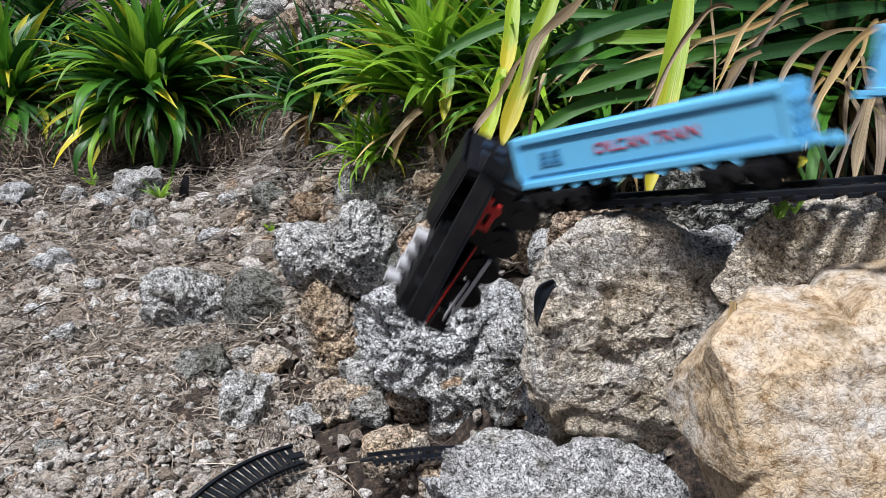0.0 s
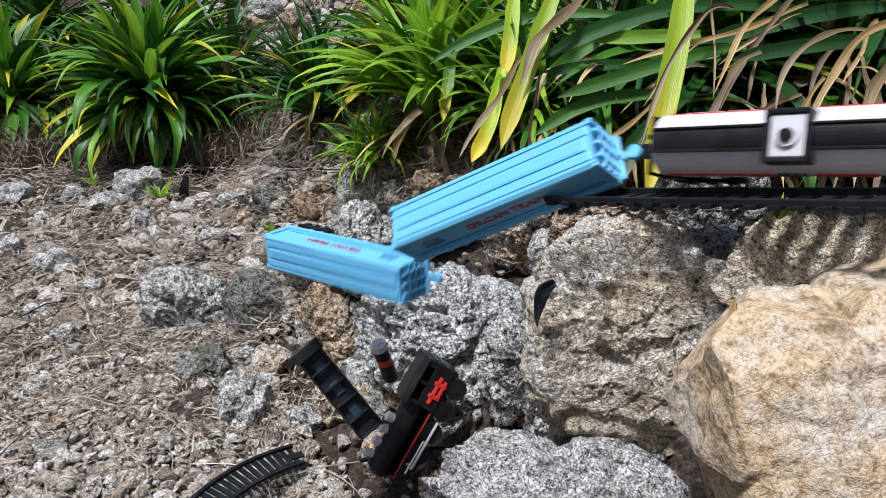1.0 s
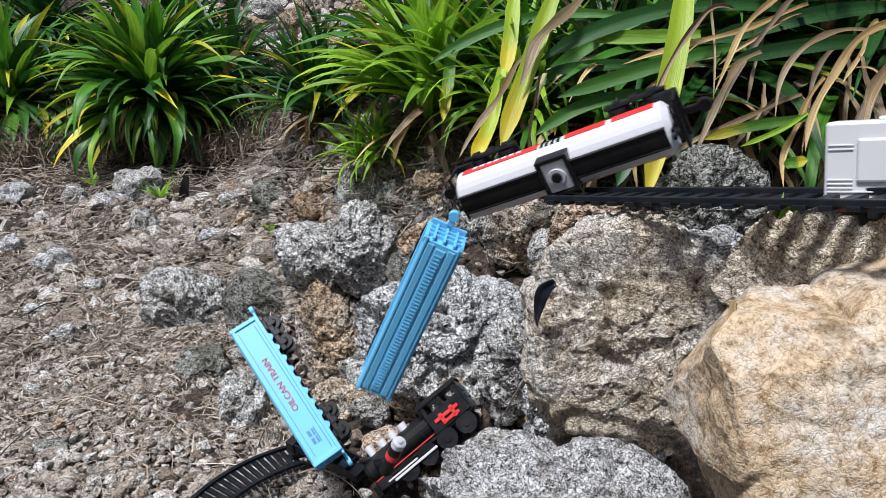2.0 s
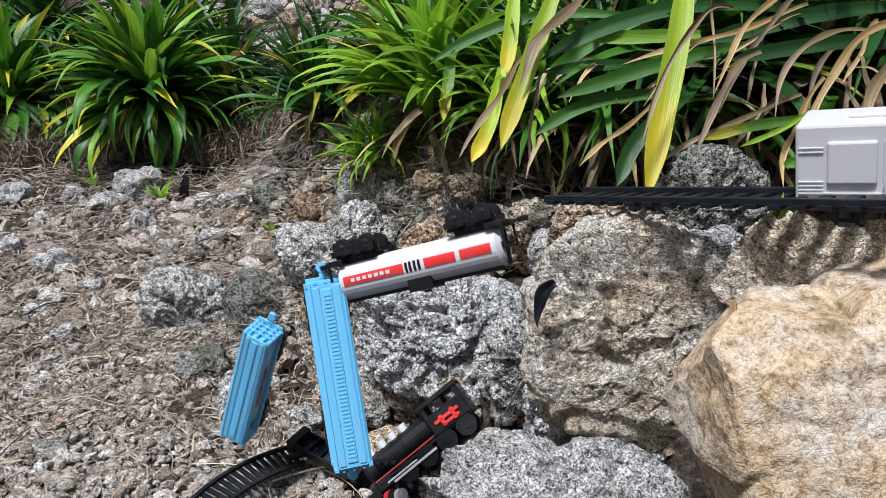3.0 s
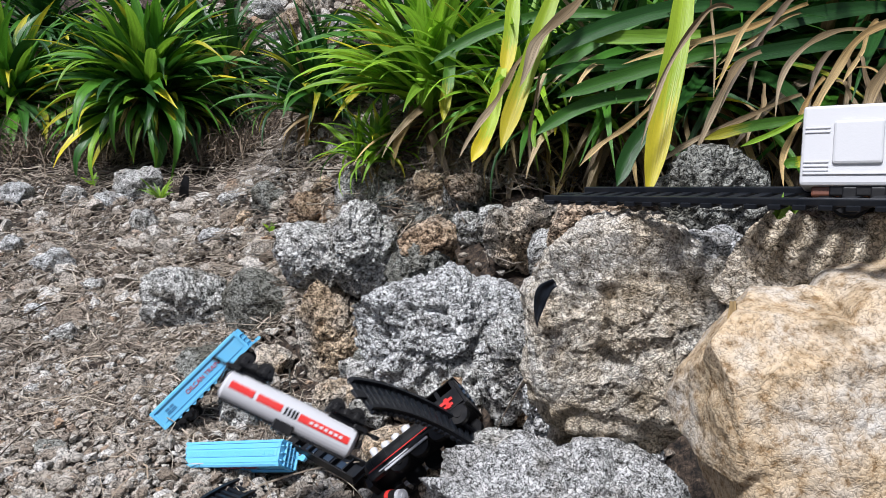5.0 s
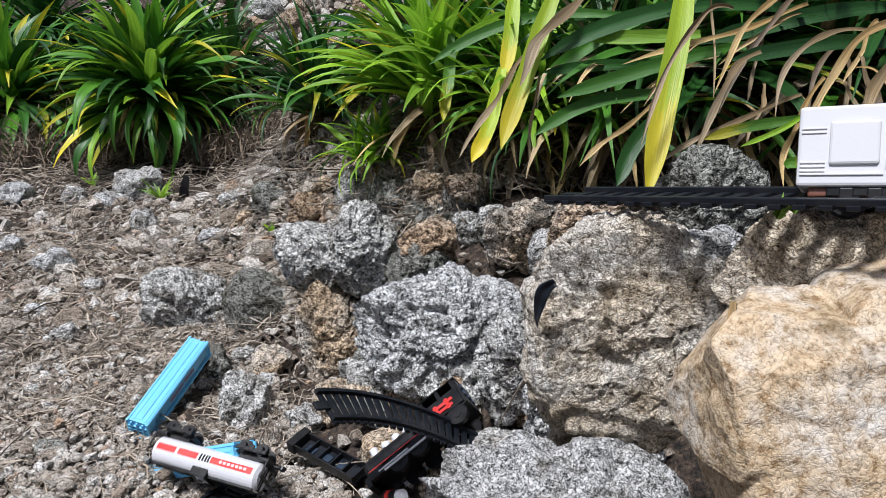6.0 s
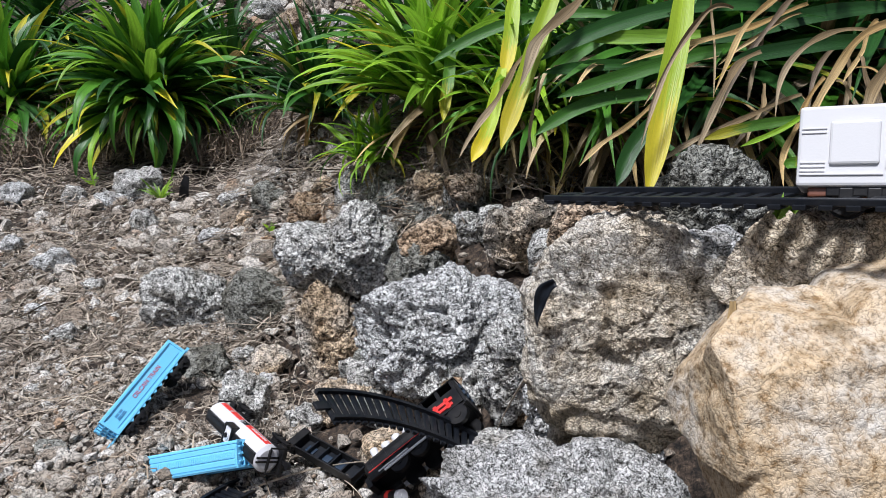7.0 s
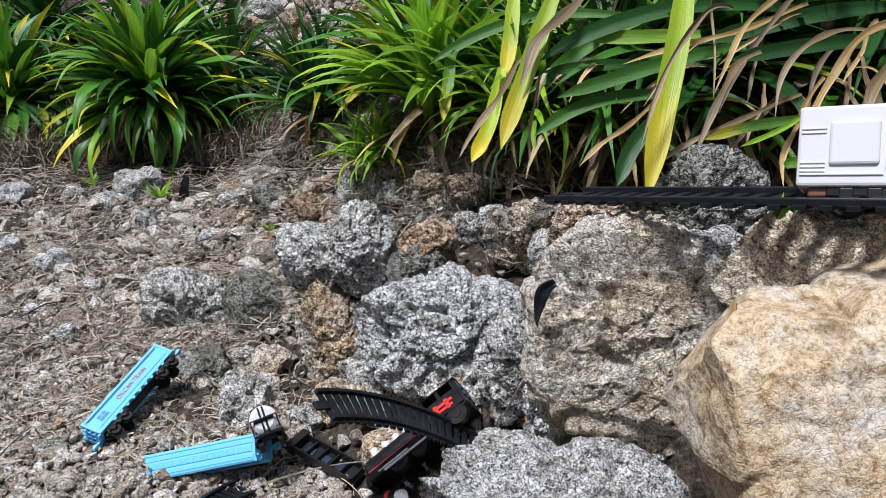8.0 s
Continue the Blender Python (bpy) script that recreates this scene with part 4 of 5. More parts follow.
def gravel(count, seed, low, high, material, level, label, name="gravel", area=(-1.6, 0.75, 0.55, 2.7), raised=0.0):
    x, y, rng = scatter(count, seed, *area, 1.1)
    way, faces = ball(level)
    faces = np.array(faces)
    verts, polys = [], []
    for i in range(count):
        size = low + (high - low) * rng.rand() ** 2.5
        shape = way * (1 + (0.35 if level < 2 else 0.10) * rng.uniform(-1, 1, (len(way), 1)))
        for _ in range(7 if level > 1 else 0):
            n = rng.normal(size=3)
            n /= np.linalg.norm(n)
            shape = shape - np.outer(np.maximum(0, shape @ n - rng.uniform(0.35, 0.8)), n)
        shape = shape * rng.uniform(0.55, 1.15, 3) * size
        turn = np.array(Euler(rng.uniform(0, 6.28, 3)).to_matrix())
        p = shape @ turn.T
        p[:, 2] *= 0.75
        p += (x[i], y[i], terrain(x[i], y[i]) + 0.25 * size + raised + rng.uniform(-0.004, 0.008))
        verts.append(p)
        polys.append(faces + i * len(way))
    ob = mesh_part(name, np.concatenate(verts).tolist(), np.concatenate(polys).tolist(), material)
    return tagged(ob, label, "gravel", kind="stuff")


def twigs(count, seed, low, high, thick, material, label, name, lift=0.012, area=(-1.6, 0.6, 0.55, 2.7), steep=0.13):
    x, y, rng = scatter(count, seed, *area, 1.1)
    verts, polys = [], []
    for i in range(count):
        length = low + (high - low) * rng.rand() ** 2
        turn, tilt, bow = rng.uniform(0, 6.28), rng.normal(0, steep), rng.normal(0, 0.22)
        r = thick * rng.uniform(0.5, 1.3)
        base = len(verts)
        for k in range(5):
            s = (k / 4 - 0.5) * length
            a = turn + bow * k
            cx, cy = x[i] + math.cos(a) * s, y[i] + math.sin(a) * s
            cz = terrain(x[i], y[i]) + lift * rng.uniform(0.2, 1.3) + tilt * s + 0.01 * (1 - abs(k - 2) / 2) * rng.rand()
            t = r * (1 - 0.45 * k / 4)
            for b in range(3):
                w = 2.094 * b
                verts.append((cx - math.sin(a) * math.cos(w) * t, cy + math.cos(a) * math.cos(w) * t, cz + math.sin(w) * t))
        for k in range(4):
            for b in range(3):
                p, q = base + 3 * k + b, base + 3 * k + (b + 1) % 3
                polys.append((p, q, q + 3, p + 3))
    ob = mesh_part(name, verts, polys, material)
    return tagged(ob, label, "straw", kind="stuff")


gravel(17000, 1, 0.0030, 0.009, GRAVEL, 1, "tan and grey limestone gravel over dry earth", area=(-1.6, 0.75, 0.55, 1.9))
gravel(9500, 12, 0.0045, 0.012, GRAVEL, 1, "pale coral gravel over dry earth", area=(-1.3, 0.30, 0.55, 1.30), raised=0.007)
gravel(1500, 2, 0.009, 0.020, GRAVEL, 2, "broken limestone rubble over dry earth", "rubble", (-1.6, 0.75, 0.55, 1.9))
gravel(8000, 8, 0.004, 0.014, GRAVEL, 1, "tan and grey limestone gravel over dry earth", area=(-1.7, 0.30, 1.15, 1.8))
gravel(1500, 9, 0.010, 0.034, GRAVEL, 2, "broken limestone rubble over dry earth", "rubble", (-1.7, 0.10, 1.20, 1.75))
gravel(1500, 10, 0.015, 0.055, GRAVEL, 2, "broken rock and rubble on the bank", "rubble", (-1.5, 1.0, 2.7, 3.9))
twigs(7000, 11, 0.04, 0.15, 0.0013, STRAW, "dry brown needles and straw on the slope", "straw_litter", 0.014, (-1.7, 0.25, 1.1, 2.4))
twigs(6000, 3, 0.025, 0.11, 0.0010, STRAW, "dry brown needles and straw on the slope", "straw_litter", 0.012, (-1.5, 0.3, 0.85, 1.7))
twigs(2200, 13, 0.020, 0.09, 0.0007, STRAW, "dry brown needles and straw on the slope", "straw_litter", 0.011, (-1.3, 0.3, 0.55, 1.0))
twigs(130, 4, 0.08, 0.22, 0.0012, STRAW_PALE, "long pale dry stalks on the rubble", "dry_stalks", 0.022)
twigs(2600, 5, 0.05, 0.14, 0.0010, STRAW_DARK, "tangled dry brown grass under the plants", "dry_grass", 0.03, (-0.10, 0.95, 1.12, 1.5), 0.45)
twigs(3000, 6, 0.06, 0.22, 0.0016, STRAW_DARK, "tangled dry brown grass under the plants", "dry_grass", 0.06, (-1.7, -0.35, 1.95, 2.6), 0.7)


def stalk(a, b, c, r, label):
    """One bent dry stalk through three places."""
    a, b, c = Vector(a), Vector(b), Vector(c)
    bm = bmesh.new()
    last = None
    for i in range(13):
        t = i / 12
        p = a * (1 - t) ** 2 + b * 2 * t * (1 - t) + c * t * t
        w = r * (1 - 0.5 * t)
        ring = [bm.verts.new(p + Vector((math.cos(k * 1.2566) * w, 0, math.sin(k * 1.2566) * w))) for k in range(5)]
        if last:
            for k in range(5):
                bm.faces.new((last[k], last[(k + 1) % 5], ring[(k + 1) % 5], ring[k]))
        last = ring
    return tagged(part("dry_stalk", bm, STRAW_PALE), label, "stalk", "loose dry stalks")


STALK = "long pale dry stalk lying over the rubble"
stalk((-0.2398, 0.7505, 0.01916), (-0.1579, 0.7935, 0.03495), (-0.05653, 0.7314, 0.07682), 0.0016, STALK)
stalk((-0.1438, 0.7709, 0.03662), (-0.1086, 0.738, 0.04548), (-0.09203, 0.7065, 0.04545), 0.0011, STALK)
stalk((-0.5152, 0.902, 0.01933), (-0.4685, 0.8766, 0.01902), (-0.4108, 0.7863, 0.01938), 0.0016, STALK)
stalk((-0.4285, 0.8599, 0.01916), (-0.398, 0.8159, 0.01983), (-0.3634, 0.7548, 0.01926), 0.0015, STALK)
stalk((-0.4934, 0.7801, 0.01966), (-0.4823, 0.7611, 0.01945), (-0.4619, 0.7315, 0.01902), 0.0018, STALK)
stalk((-0.2747, 1.443, 0.1568), (-0.292, 1.462, 0.2169), (-0.2517, 1.496, 0.3207), 0.0018, "thin upright dry stalk among the rocks")
stalk((-0.1959, 0.8475, 0.1363), (-0.214, 0.9186, 0.03818), (-0.1892, 0.8568, 0.03576), 0.0013, "dry root hanging over the rubble")
stalk((-0.1887, 0.8464, 0.1329), (-0.2044, 0.9342, 0.04734), (-0.1716, 0.8826, 0.05037), 0.0011, "dry root hanging over the rubble")
stalk((0.06552, 0.452, 0.343), (0.0522, 0.4651, 0.3187), (0.05664, 0.6741, 0.153), 0.0012, "dry root hanging over the rubble")
stalk((-0.9281, 1.559, 0.1013), (-0.8806, 1.578, 0.1051), (-0.8089, 1.544, 0.0983), 0.0028, STALK)
stalk((-0.535, 0.7694, 0.01912), (-0.4946, 0.7988, 0.01896), (-0.3987, 0.7421, 0.01904), 0.0013, STALK)


# ---- plants ----
def strap(bm, uv, path, width, facing, n=26, fold=0.3, taper=0.5, ripple=0.1):
    """A strap leaf laid along three places, its flat turned to the way given."""
    a, b, c = path
    rows = []
    for i in range(n + 1):
        t = i / n
        p = a * (1 - t) ** 2 + b * 2 * t * (1 - t) + c * t * t
        d = ((b - a) * (1 - t) + (c - b) * t).normalized()
        across = d.cross(facing).normalized()
        up = across.cross(d)
        w = 0.5 * width * min(1, 0.6 + 1.2 * t) * max(0.03, 1 - max(0, (t - taper) / (1 - taper)) ** 1.7)
        w *= 1 + (0.05 + 0.28 * ripple) * math.sin(17 * t + width * 9000) * ripple ** 0.5
        p = p + across * width * 0.5 * ripple * math.sin(8 * t + width * 7000) + up * width * 0.4 * ripple * math.sin(13 * t + width * 5000)
        rows.append([(bm.verts.new(p + across * k * w - up * fold * w * (1 - abs(k))), t, 0.5 + k / 2) for k in (-1, -0.5, 0, 0.5, 1)])
    for r, q in zip(rows, rows[1:]):
        for k in range(4):
            f = bm.faces.new((r[k][0], q[k][0], q[k + 1][0], r[k + 1][0]))
            for loop, src in zip(f.loops, (r[k], q[k], q[k + 1], r[k + 1])):
                loop[uv].uv = (src[1], src[2])


def long_leaf(owner, path, width, material, facing=(0.1, -1, 0.35), fold=0.3, taper=0.8, ripple=0.1):
    bm = bmesh.new()
    uv = bm.loops.layers.uv.new("UVMap")
    base = owner.matrix_basis.translation
    strap(bm, uv, [Vector(p) - base for p in path], width, Vector(facing).normalized(), fold=fold, taper=taper, ripple=ripple)
    return part("leaf", bm, material, owner, smooth=True)


def leaf_mesh(name, length, width, droop, seed, fold=0.35, curl=0.0):
    """One strap leaf, arching along +x from its base, with a keel along the middle."""
    rng = random.Random(seed)
    bm = bmesh.new()
    uv = bm.loops.layers.uv.new("UVMap")
    n, x, z, angle = 14, 0.0, 0.0, 0.0
    side, rows = 0.0, []
    kink = rng.uniform(0.5, 0.8)
    for i in range(n + 1):
        s = i / n
        w = max(0.0006, width * min(1.0, 0.6 + 1.6 * s) * (1 - max(0, (s - 0.4) / 0.6) ** 1.7) * 0.5)
        twist = curl * s * s
        row = []
        for k, across in enumerate((-1, -0.5, 0, 0.5, 1)):
            lift = fold * w * abs(across) * (1 - 0.4 * s)
            oy = across * w
            row.append((bm.verts.new((x - math.sin(angle) * lift, oy * math.cos(twist) + side, z + math.cos(angle) * lift + oy * math.sin(twist))), s, k / 4))
        rows.append(row)
        angle -= droop / n * (0.35 + 1.3 * s + (1.5 if abs(s - kink) < 0.06 and droop > 1.4 else 0))
        x += math.cos(angle) * length / n
        z += math.sin(angle) * length / n
        side += rng.uniform(-0.006, 0.006) * length
    for a, b in zip(rows, rows[1:]):
        for k in range(4):
            f = bm.faces.new((a[k][0], b[k][0], b[k + 1][0], a[k + 1][0]))
            for loop, src in zip(f.loops, (a[k], b[k], b[k + 1], a[k + 1])):
                loop[uv].uv = (src[1], src[2])
    me = bpy.data.meshes.new(name)
    bm.to_mesh(me)
    bm.free()
    me.shade_smooth()
    return me


LEAVES = {}


def leaf_pool(material, length, width):
    key = (material.name, length, width)
    if key not in LEAVES:
        LEAVES[key] = []
        for i in range(10):
            me = leaf_mesh("leaf", length * (0.85 + 0.03 * i), width * (0.85 + 0.03 * (i * 7 % 10)), 0.35 + 0.19 * i, 31 * i + 5, 0.5, (-1) ** i * 0.5)
            me.materials.append(material)
            LEAVES[key].append(me)
    return LEAVES[key]


def plant(at, count, length, width, seed, label, kinds, dry=0, low=5, high=88, spread=0.03, stem=0.2, facing=None, swing=45, cap=9, name="strap_leaf_plant"):
    rng = random.Random(seed)
    ob = thing(name, pose(*at), label, "plant", "strap-leaved plants")
    for i in range(count + dry):
        q = i / count
        material = rng.choices([k for k, _ in kinds], [v for _, v in kinds])[0]
        lift = high - (high - low) * q ** 0.7 + rng.uniform(-10, 10)
        up = stem * length * (1 - 0.5 * q)
        bend = min(cap, max(0, int(rng.gauss(2.5 + 4 * q, 1.6))))
        if q > 0.55 and material is LEAF and rng.random() < 0.3:
            material = LEAF_TIP
        if i >= count:
            material, lift, up, bend = LEAF_DRY, rng.uniform(-70, 5), stem * length * rng.uniform(0.3, 0.9), rng.randint(2, 8)
        turn = (i * 137.5 + rng.uniform(-20, 20)) if facing is None else rng.gauss(facing, swing)
        leaf = new("leaf", leaf_pool(material, length, width)[bend])
        leaf.parent = ob
        leaf.matrix_basis = pose(rng.uniform(-spread, spread), rng.uniform(-spread, spread), up, 0, 0, turn) @ pose(0, 0, 0, rng.uniform(-25, 25), -lift, 0) @ Matrix.Scale(rng.uniform(0.7, 1.05) * (0.6 if i >= count else 1), 4)
    return ob


# The darkest green's share in each mix paints shade among the leaves.
MIXED = [(LEAF, 6), (LEAF_SHADED, 3), (LEAF_LIGHT, 2.6), (LEAF_TIP, 1.4), (LEAF_DRY, 0.2)]
DIM = [(LEAF_SHADED, 8), (LEAF, 3), (LEAF_TIP, 0.2), (LEAF_DRY, 0.4)]
BRIGHT = [(LEAF, 2), (LEAF_LIGHT, 10), (LEAF_TIP, 1.4)]
RANK = [(LEAF_SHADED, 8), (LEAF, 2.5), (LEAF_TIP, 0.3), (LEAF_DRY, 2.5)]
plant((-0.8231, 2.098, 0.2167), 270, 0.36, 0.035, 1, "lush green strap-leaved plant with yellowing lower leaves", MIXED, dry=80, stem=0.42)
plant((-0.2598, 1.547, 0.3207), 130, 0.24, 0.020, 2, "dark green strap-leaved plant", DIM, dry=35, stem=0.3, low=25, cap=6)
plant((-0.1200, 1.25, 0.3100), 70, 0.13, 0.012, 3, "small light green strap-leaved plant", BRIGHT, dry=14, stem=0.2, low=15)
plant((-0.0150, 1.255, 0.3397), 170, 0.27, 0.024, 4, "large bright green strap-leaved plant", BRIGHT, dry=70, stem=0.42, low=34, cap=5)
plant((0.1299, 1.174, 0.3419), 120, 0.25, 0.018, 5, "bright strap-leaved plant with dry brown leaves", BRIGHT, dry=70, stem=0.35, low=25, cap=6)
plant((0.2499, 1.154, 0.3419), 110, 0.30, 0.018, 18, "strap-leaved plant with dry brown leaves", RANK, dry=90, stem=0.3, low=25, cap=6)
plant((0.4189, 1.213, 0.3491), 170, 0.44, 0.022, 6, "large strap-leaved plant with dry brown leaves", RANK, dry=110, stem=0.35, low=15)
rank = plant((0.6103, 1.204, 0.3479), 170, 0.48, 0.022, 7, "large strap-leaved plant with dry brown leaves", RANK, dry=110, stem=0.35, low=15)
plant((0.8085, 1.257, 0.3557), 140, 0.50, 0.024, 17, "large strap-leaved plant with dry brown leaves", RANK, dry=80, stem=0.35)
plant((-1.30, 2.264, 0.1985), 150, 0.36, 0.034, 8, "dark green strap-leaved plant", MIXED, dry=60, stem=0.35)
for back_at, back_seed in (((-1.084, 2.486, 0.2244), 9), ((-1.418, 2.744, 0.3893), 21), ((-0.8917, 2.656, 0.3285), 22), ((-1.639, 2.648, 0.3183), 23), ((-0.0299, 1.521, 0.3996), 10), ((0.133, 1.519, 0.4032), 11), ((0.3852, 1.519, 0.4032), 12), ((0.6627, 1.555, 0.4107), 13), ((-1.743, 2.536, 0.2344), 14), ((0.9086, 1.555, 0.4107), 15), ((-0.70, 2.46, 0.24), 24), ((0.26, 1.40, 0.39), 25), ((0.52, 1.42, 0.39), 26)):
    plant(back_at, 130, 0.36 if back_at[0] < -0.2 else 0.32, 0.028, back_seed, "strap-leaved plant on the bank with leaves coloured dark for shade", DIM, dry=40, stem=0.3)

# long arching and hanging leaves of the rank plant
for leaf_path, leaf_width, leaf_stuff in (
        (((0.2790, 0.8804, 0.6162), (0.2490, 0.8182, 0.5455), (0.2090, 0.7292, 0.3840)), 0.0270, LEAF_YELLOW),
        (((0.1529, 0.9862, 0.6151), (0.09868, 0.908, 0.5102), (0.06893, 0.8587, 0.4136)), 0.0225, LEAF_YELLOW),
        (((0.07846, 0.9921, 0.4975), (0.06399, 0.9522, 0.4296), (0.03677, 0.929, 0.3841)), 0.0189, LEAF_YELLOW),
        (((0.1012, 1.069, 0.5972), (0.09189, 1.037, 0.5534), (0.08069, 0.9876, 0.4834)), 0.0206, LEAF_YELLOW),
        (((0.01339, 1.137, 0.5358), (0.009061, 1.102, 0.4815), (0.0008107, 1.063, 0.4173)), 0.0172, LEAF_TIP),
        (((0.1849, 0.9638, 0.6011), (0.119, 0.9205, 0.5488), (0.08683, 0.8823, 0.4861)), 0.0121, LEAF_DRY),
        (((0.1034, 0.9534, 0.5141), (0.06672, 0.923, 0.4755), (0.02114, 0.8804, 0.3994)), 0.0073, LEAF_DRY),
        (((0.5234, 0.8366, 0.5624), (0.3945, 0.8067, 0.5514), (0.3731, 0.7496, 0.4306)), 0.0089, LEAF_DRY),
        (((0.441, 0.7435, 0.5476), (0.4064, 0.7109, 0.5024), (0.3807, 0.6734, 0.4128)), 0.0112, LEAF_DRY),
        (((0.3611, 0.8687, 0.5253), (0.3065, 0.8433, 0.5022), (0.2755, 0.7963, 0.4126)), 0.0080, LEAF_DRY),
        (((0.4366, 0.9288, 0.5745), (0.3354, 0.9007, 0.5429), (0.2034, 0.8637, 0.51)), 0.0065, LEAF_DRY),
        (((0.4134, 0.8158, 0.4985), (0.3627, 0.7855, 0.4601), (0.356, 0.7546, 0.3908)), 0.0065, LEAF_DRY),
        (((0.2549, 0.8528, 0.4763), (0.197, 0.8409, 0.4396), (0.152, 0.8112, 0.4032)), 0.0056, LEAF_DRY),
        (((0.4094, 0.8528, 0.4763), (0.329, 0.8388, 0.459), (0.2308, 0.8102, 0.4002)), 0.0056, LEAF_DRY),
        (((0.4866, 0.8747, 0.5437), (0.3885, 0.8648, 0.5682), (0.3619, 0.8106, 0.4566)), 0.0065, LEAF_DRY),
        (((0.1211, 0.9468, 0.4939), (0.1105, 0.9315, 0.4468), (0.1049, 0.895, 0.3895)), 0.0040, LEAF_DRY),
        (((0.4708, 1.015, 0.5679), (0.2591, 0.9818, 0.6016), (0.1188, 0.9337, 0.5085)), 0.0206, LEAF_SHADED),
        (((0.3795, 0.9578, 0.5276), (0.2544, 0.9337, 0.5085), (0.1371, 0.9025, 0.4675)), 0.0179, LEAF),
        (((0.2875, 0.9381, 0.467), (0.1918, 0.9251, 0.4821), (0.1098, 0.8888, 0.4253)), 0.0165, LEAF),
        (((0.2613, 0.8488, 0.4641), (0.2174, 0.8328, 0.4408), (0.193, 0.8044, 0.3823)), 0.0193, LEAF_SHADED),
        (((0.3826, 0.7778, 0.4624), (0.3255, 0.767, 0.4581), (0.2671, 0.7539, 0.4438)), 0.0112, LEAF_TIP),
        (((0.3826, 0.7793, 0.4669), (0.3548, 0.7648, 0.4514), (0.3047, 0.7514, 0.4361)), 0.0055, LEAF_LIGHT),
        (((0.5778, 0.9731, 0.5747), (0.4281, 0.953, 0.568), (0.3076, 0.9225, 0.5291)), 0.0206, LEAF_SHADED),
        (((0.565, 0.9142, 0.5295), (0.4414, 0.9007, 0.5429), (0.3257, 0.8647, 0.5131)), 0.0179, LEAF_SHADED),
        (((0.3754, 1.066, 0.5898), (0.2324, 1.041, 0.5678), (0.1118, 0.9819, 0.4658)), 0.0193, LEAF),
        (((0.2595, 1.057, 0.5604), (0.0896, 1.064, 0.5825), (-0.01823, 1.019, 0.4992)), 0.0151, LEAF),
        (((0.3079, 0.9899, 0.4904), (0.2191, 0.9967, 0.5116), (0.1269, 0.9642, 0.4925)), 0.0151, LEAF_SHADED),
        (((0.3229, 0.9621, 0.541), (0.2521, 0.96, 0.5343), (0.1529, 0.9621, 0.541)), 0.0179, LEAF_LIGHT),
        (((0.3121, 0.6623, 0.4338), (0.3172, 0.6639, 0.4387), (0.3327, 0.6639, 0.4387)), 0.0103, LEAF_TIP)):
    long_leaf(rank, leaf_path, leaf_width, leaf_stuff, ripple=0.7 if leaf_stuff is LEAF_DRY else 0.1)


# withered leaves hanging through the rank plant
withered = random.Random(77)
for i in range(20):
    x, y, z = withered.uniform(0.30, 0.58), withered.uniform(0.80, 0.98), withered.uniform(0.46, 0.60)
    reach, drop = withered.uniform(-0.11, 0.03), withered.uniform(0.06, 0.15)
    tip = Vector((x + reach, y - withered.uniform(0.03, 0.09), max(0.385, z - drop)))
    bow = Vector((x + reach * withered.uniform(0.3, 0.6), y - 0.03, z + withered.uniform(-0.02, 0.03)))
    long_leaf(rank, ((x, y, z), bow, tip), withered.uniform(0.003, 0.007), LEAF_DRY, fold=withered.uniform(0.3, 1.2), ripple=0.7)


# ---- small things ----
def black_strip(m, length, width, label):
    bm = bmesh.new()
    n = 8
    rows = [[bm.verts.new((length * (i / n - 0.5), k * width / 2 * (1 - 0.5 * (i / n) ** 3), 0.06 * length * math.sin(3 * i / n) + z)) for k, z in ((-1, 0), (1, 0), (1, 0.002), (-1, 0.002))] for i in range(n + 1)]
    for a, b in zip(rows, rows[1:]):
        for k in range(4):
            bm.faces.new((a[k], a[(k + 1) % 4], b[(k + 1) % 4], b[k]))
    bm.faces.new(rows[0][::-1]), bm.faces.new(rows[-1])
    bmesh.ops.recalc_face_normals(bm, faces=bm.faces[:])
    ob = part("plastic_strip", bm, RAIL_BLACK)
    ob.matrix_basis = m
    return tagged(ob, label, "plastic strip")


black_strip(pose(-0.6283, 1.7569, 0.1524, 126.8, -59.1, -53.0), 0.085, 0.026, "black plastic strip lying on the far litter")
black_strip(pose(0.1230, 1.1763, 0.3070, 45.4, -22.8, 54.3), 0.065, 0.018, "black plastic strip lying below the plants")


def weed(at, count, size, seed, label):
    rng = random.Random(seed)
    ob = thing("weed", pose(*at), label, "weed", "small green weeds")
    for i in range(count):
        bm = bmesh.new()
        uv = bm.loops.layers.uv.new("UVMap")
        a = rng.uniform(0, 6.28)
        tip = Vector((math.cos(a), math.sin(a) * 0.7, rng.uniform(0.4, 1.6))) * size * rng.uniform(0.4, 1)
        mid = tip * 0.5 + Vector((0, 0, size * 0.3))
        strap(bm, uv, [Vector((0, 0, 0)), mid, tip], size * (0.3 if size < 0.04 else 0.09), Vector((0.1, -1, 0.8)), n=6, taper=0.3)
        part("leaflet", bm, LEAF_FRESH, ob, smooth=True)
    return ob


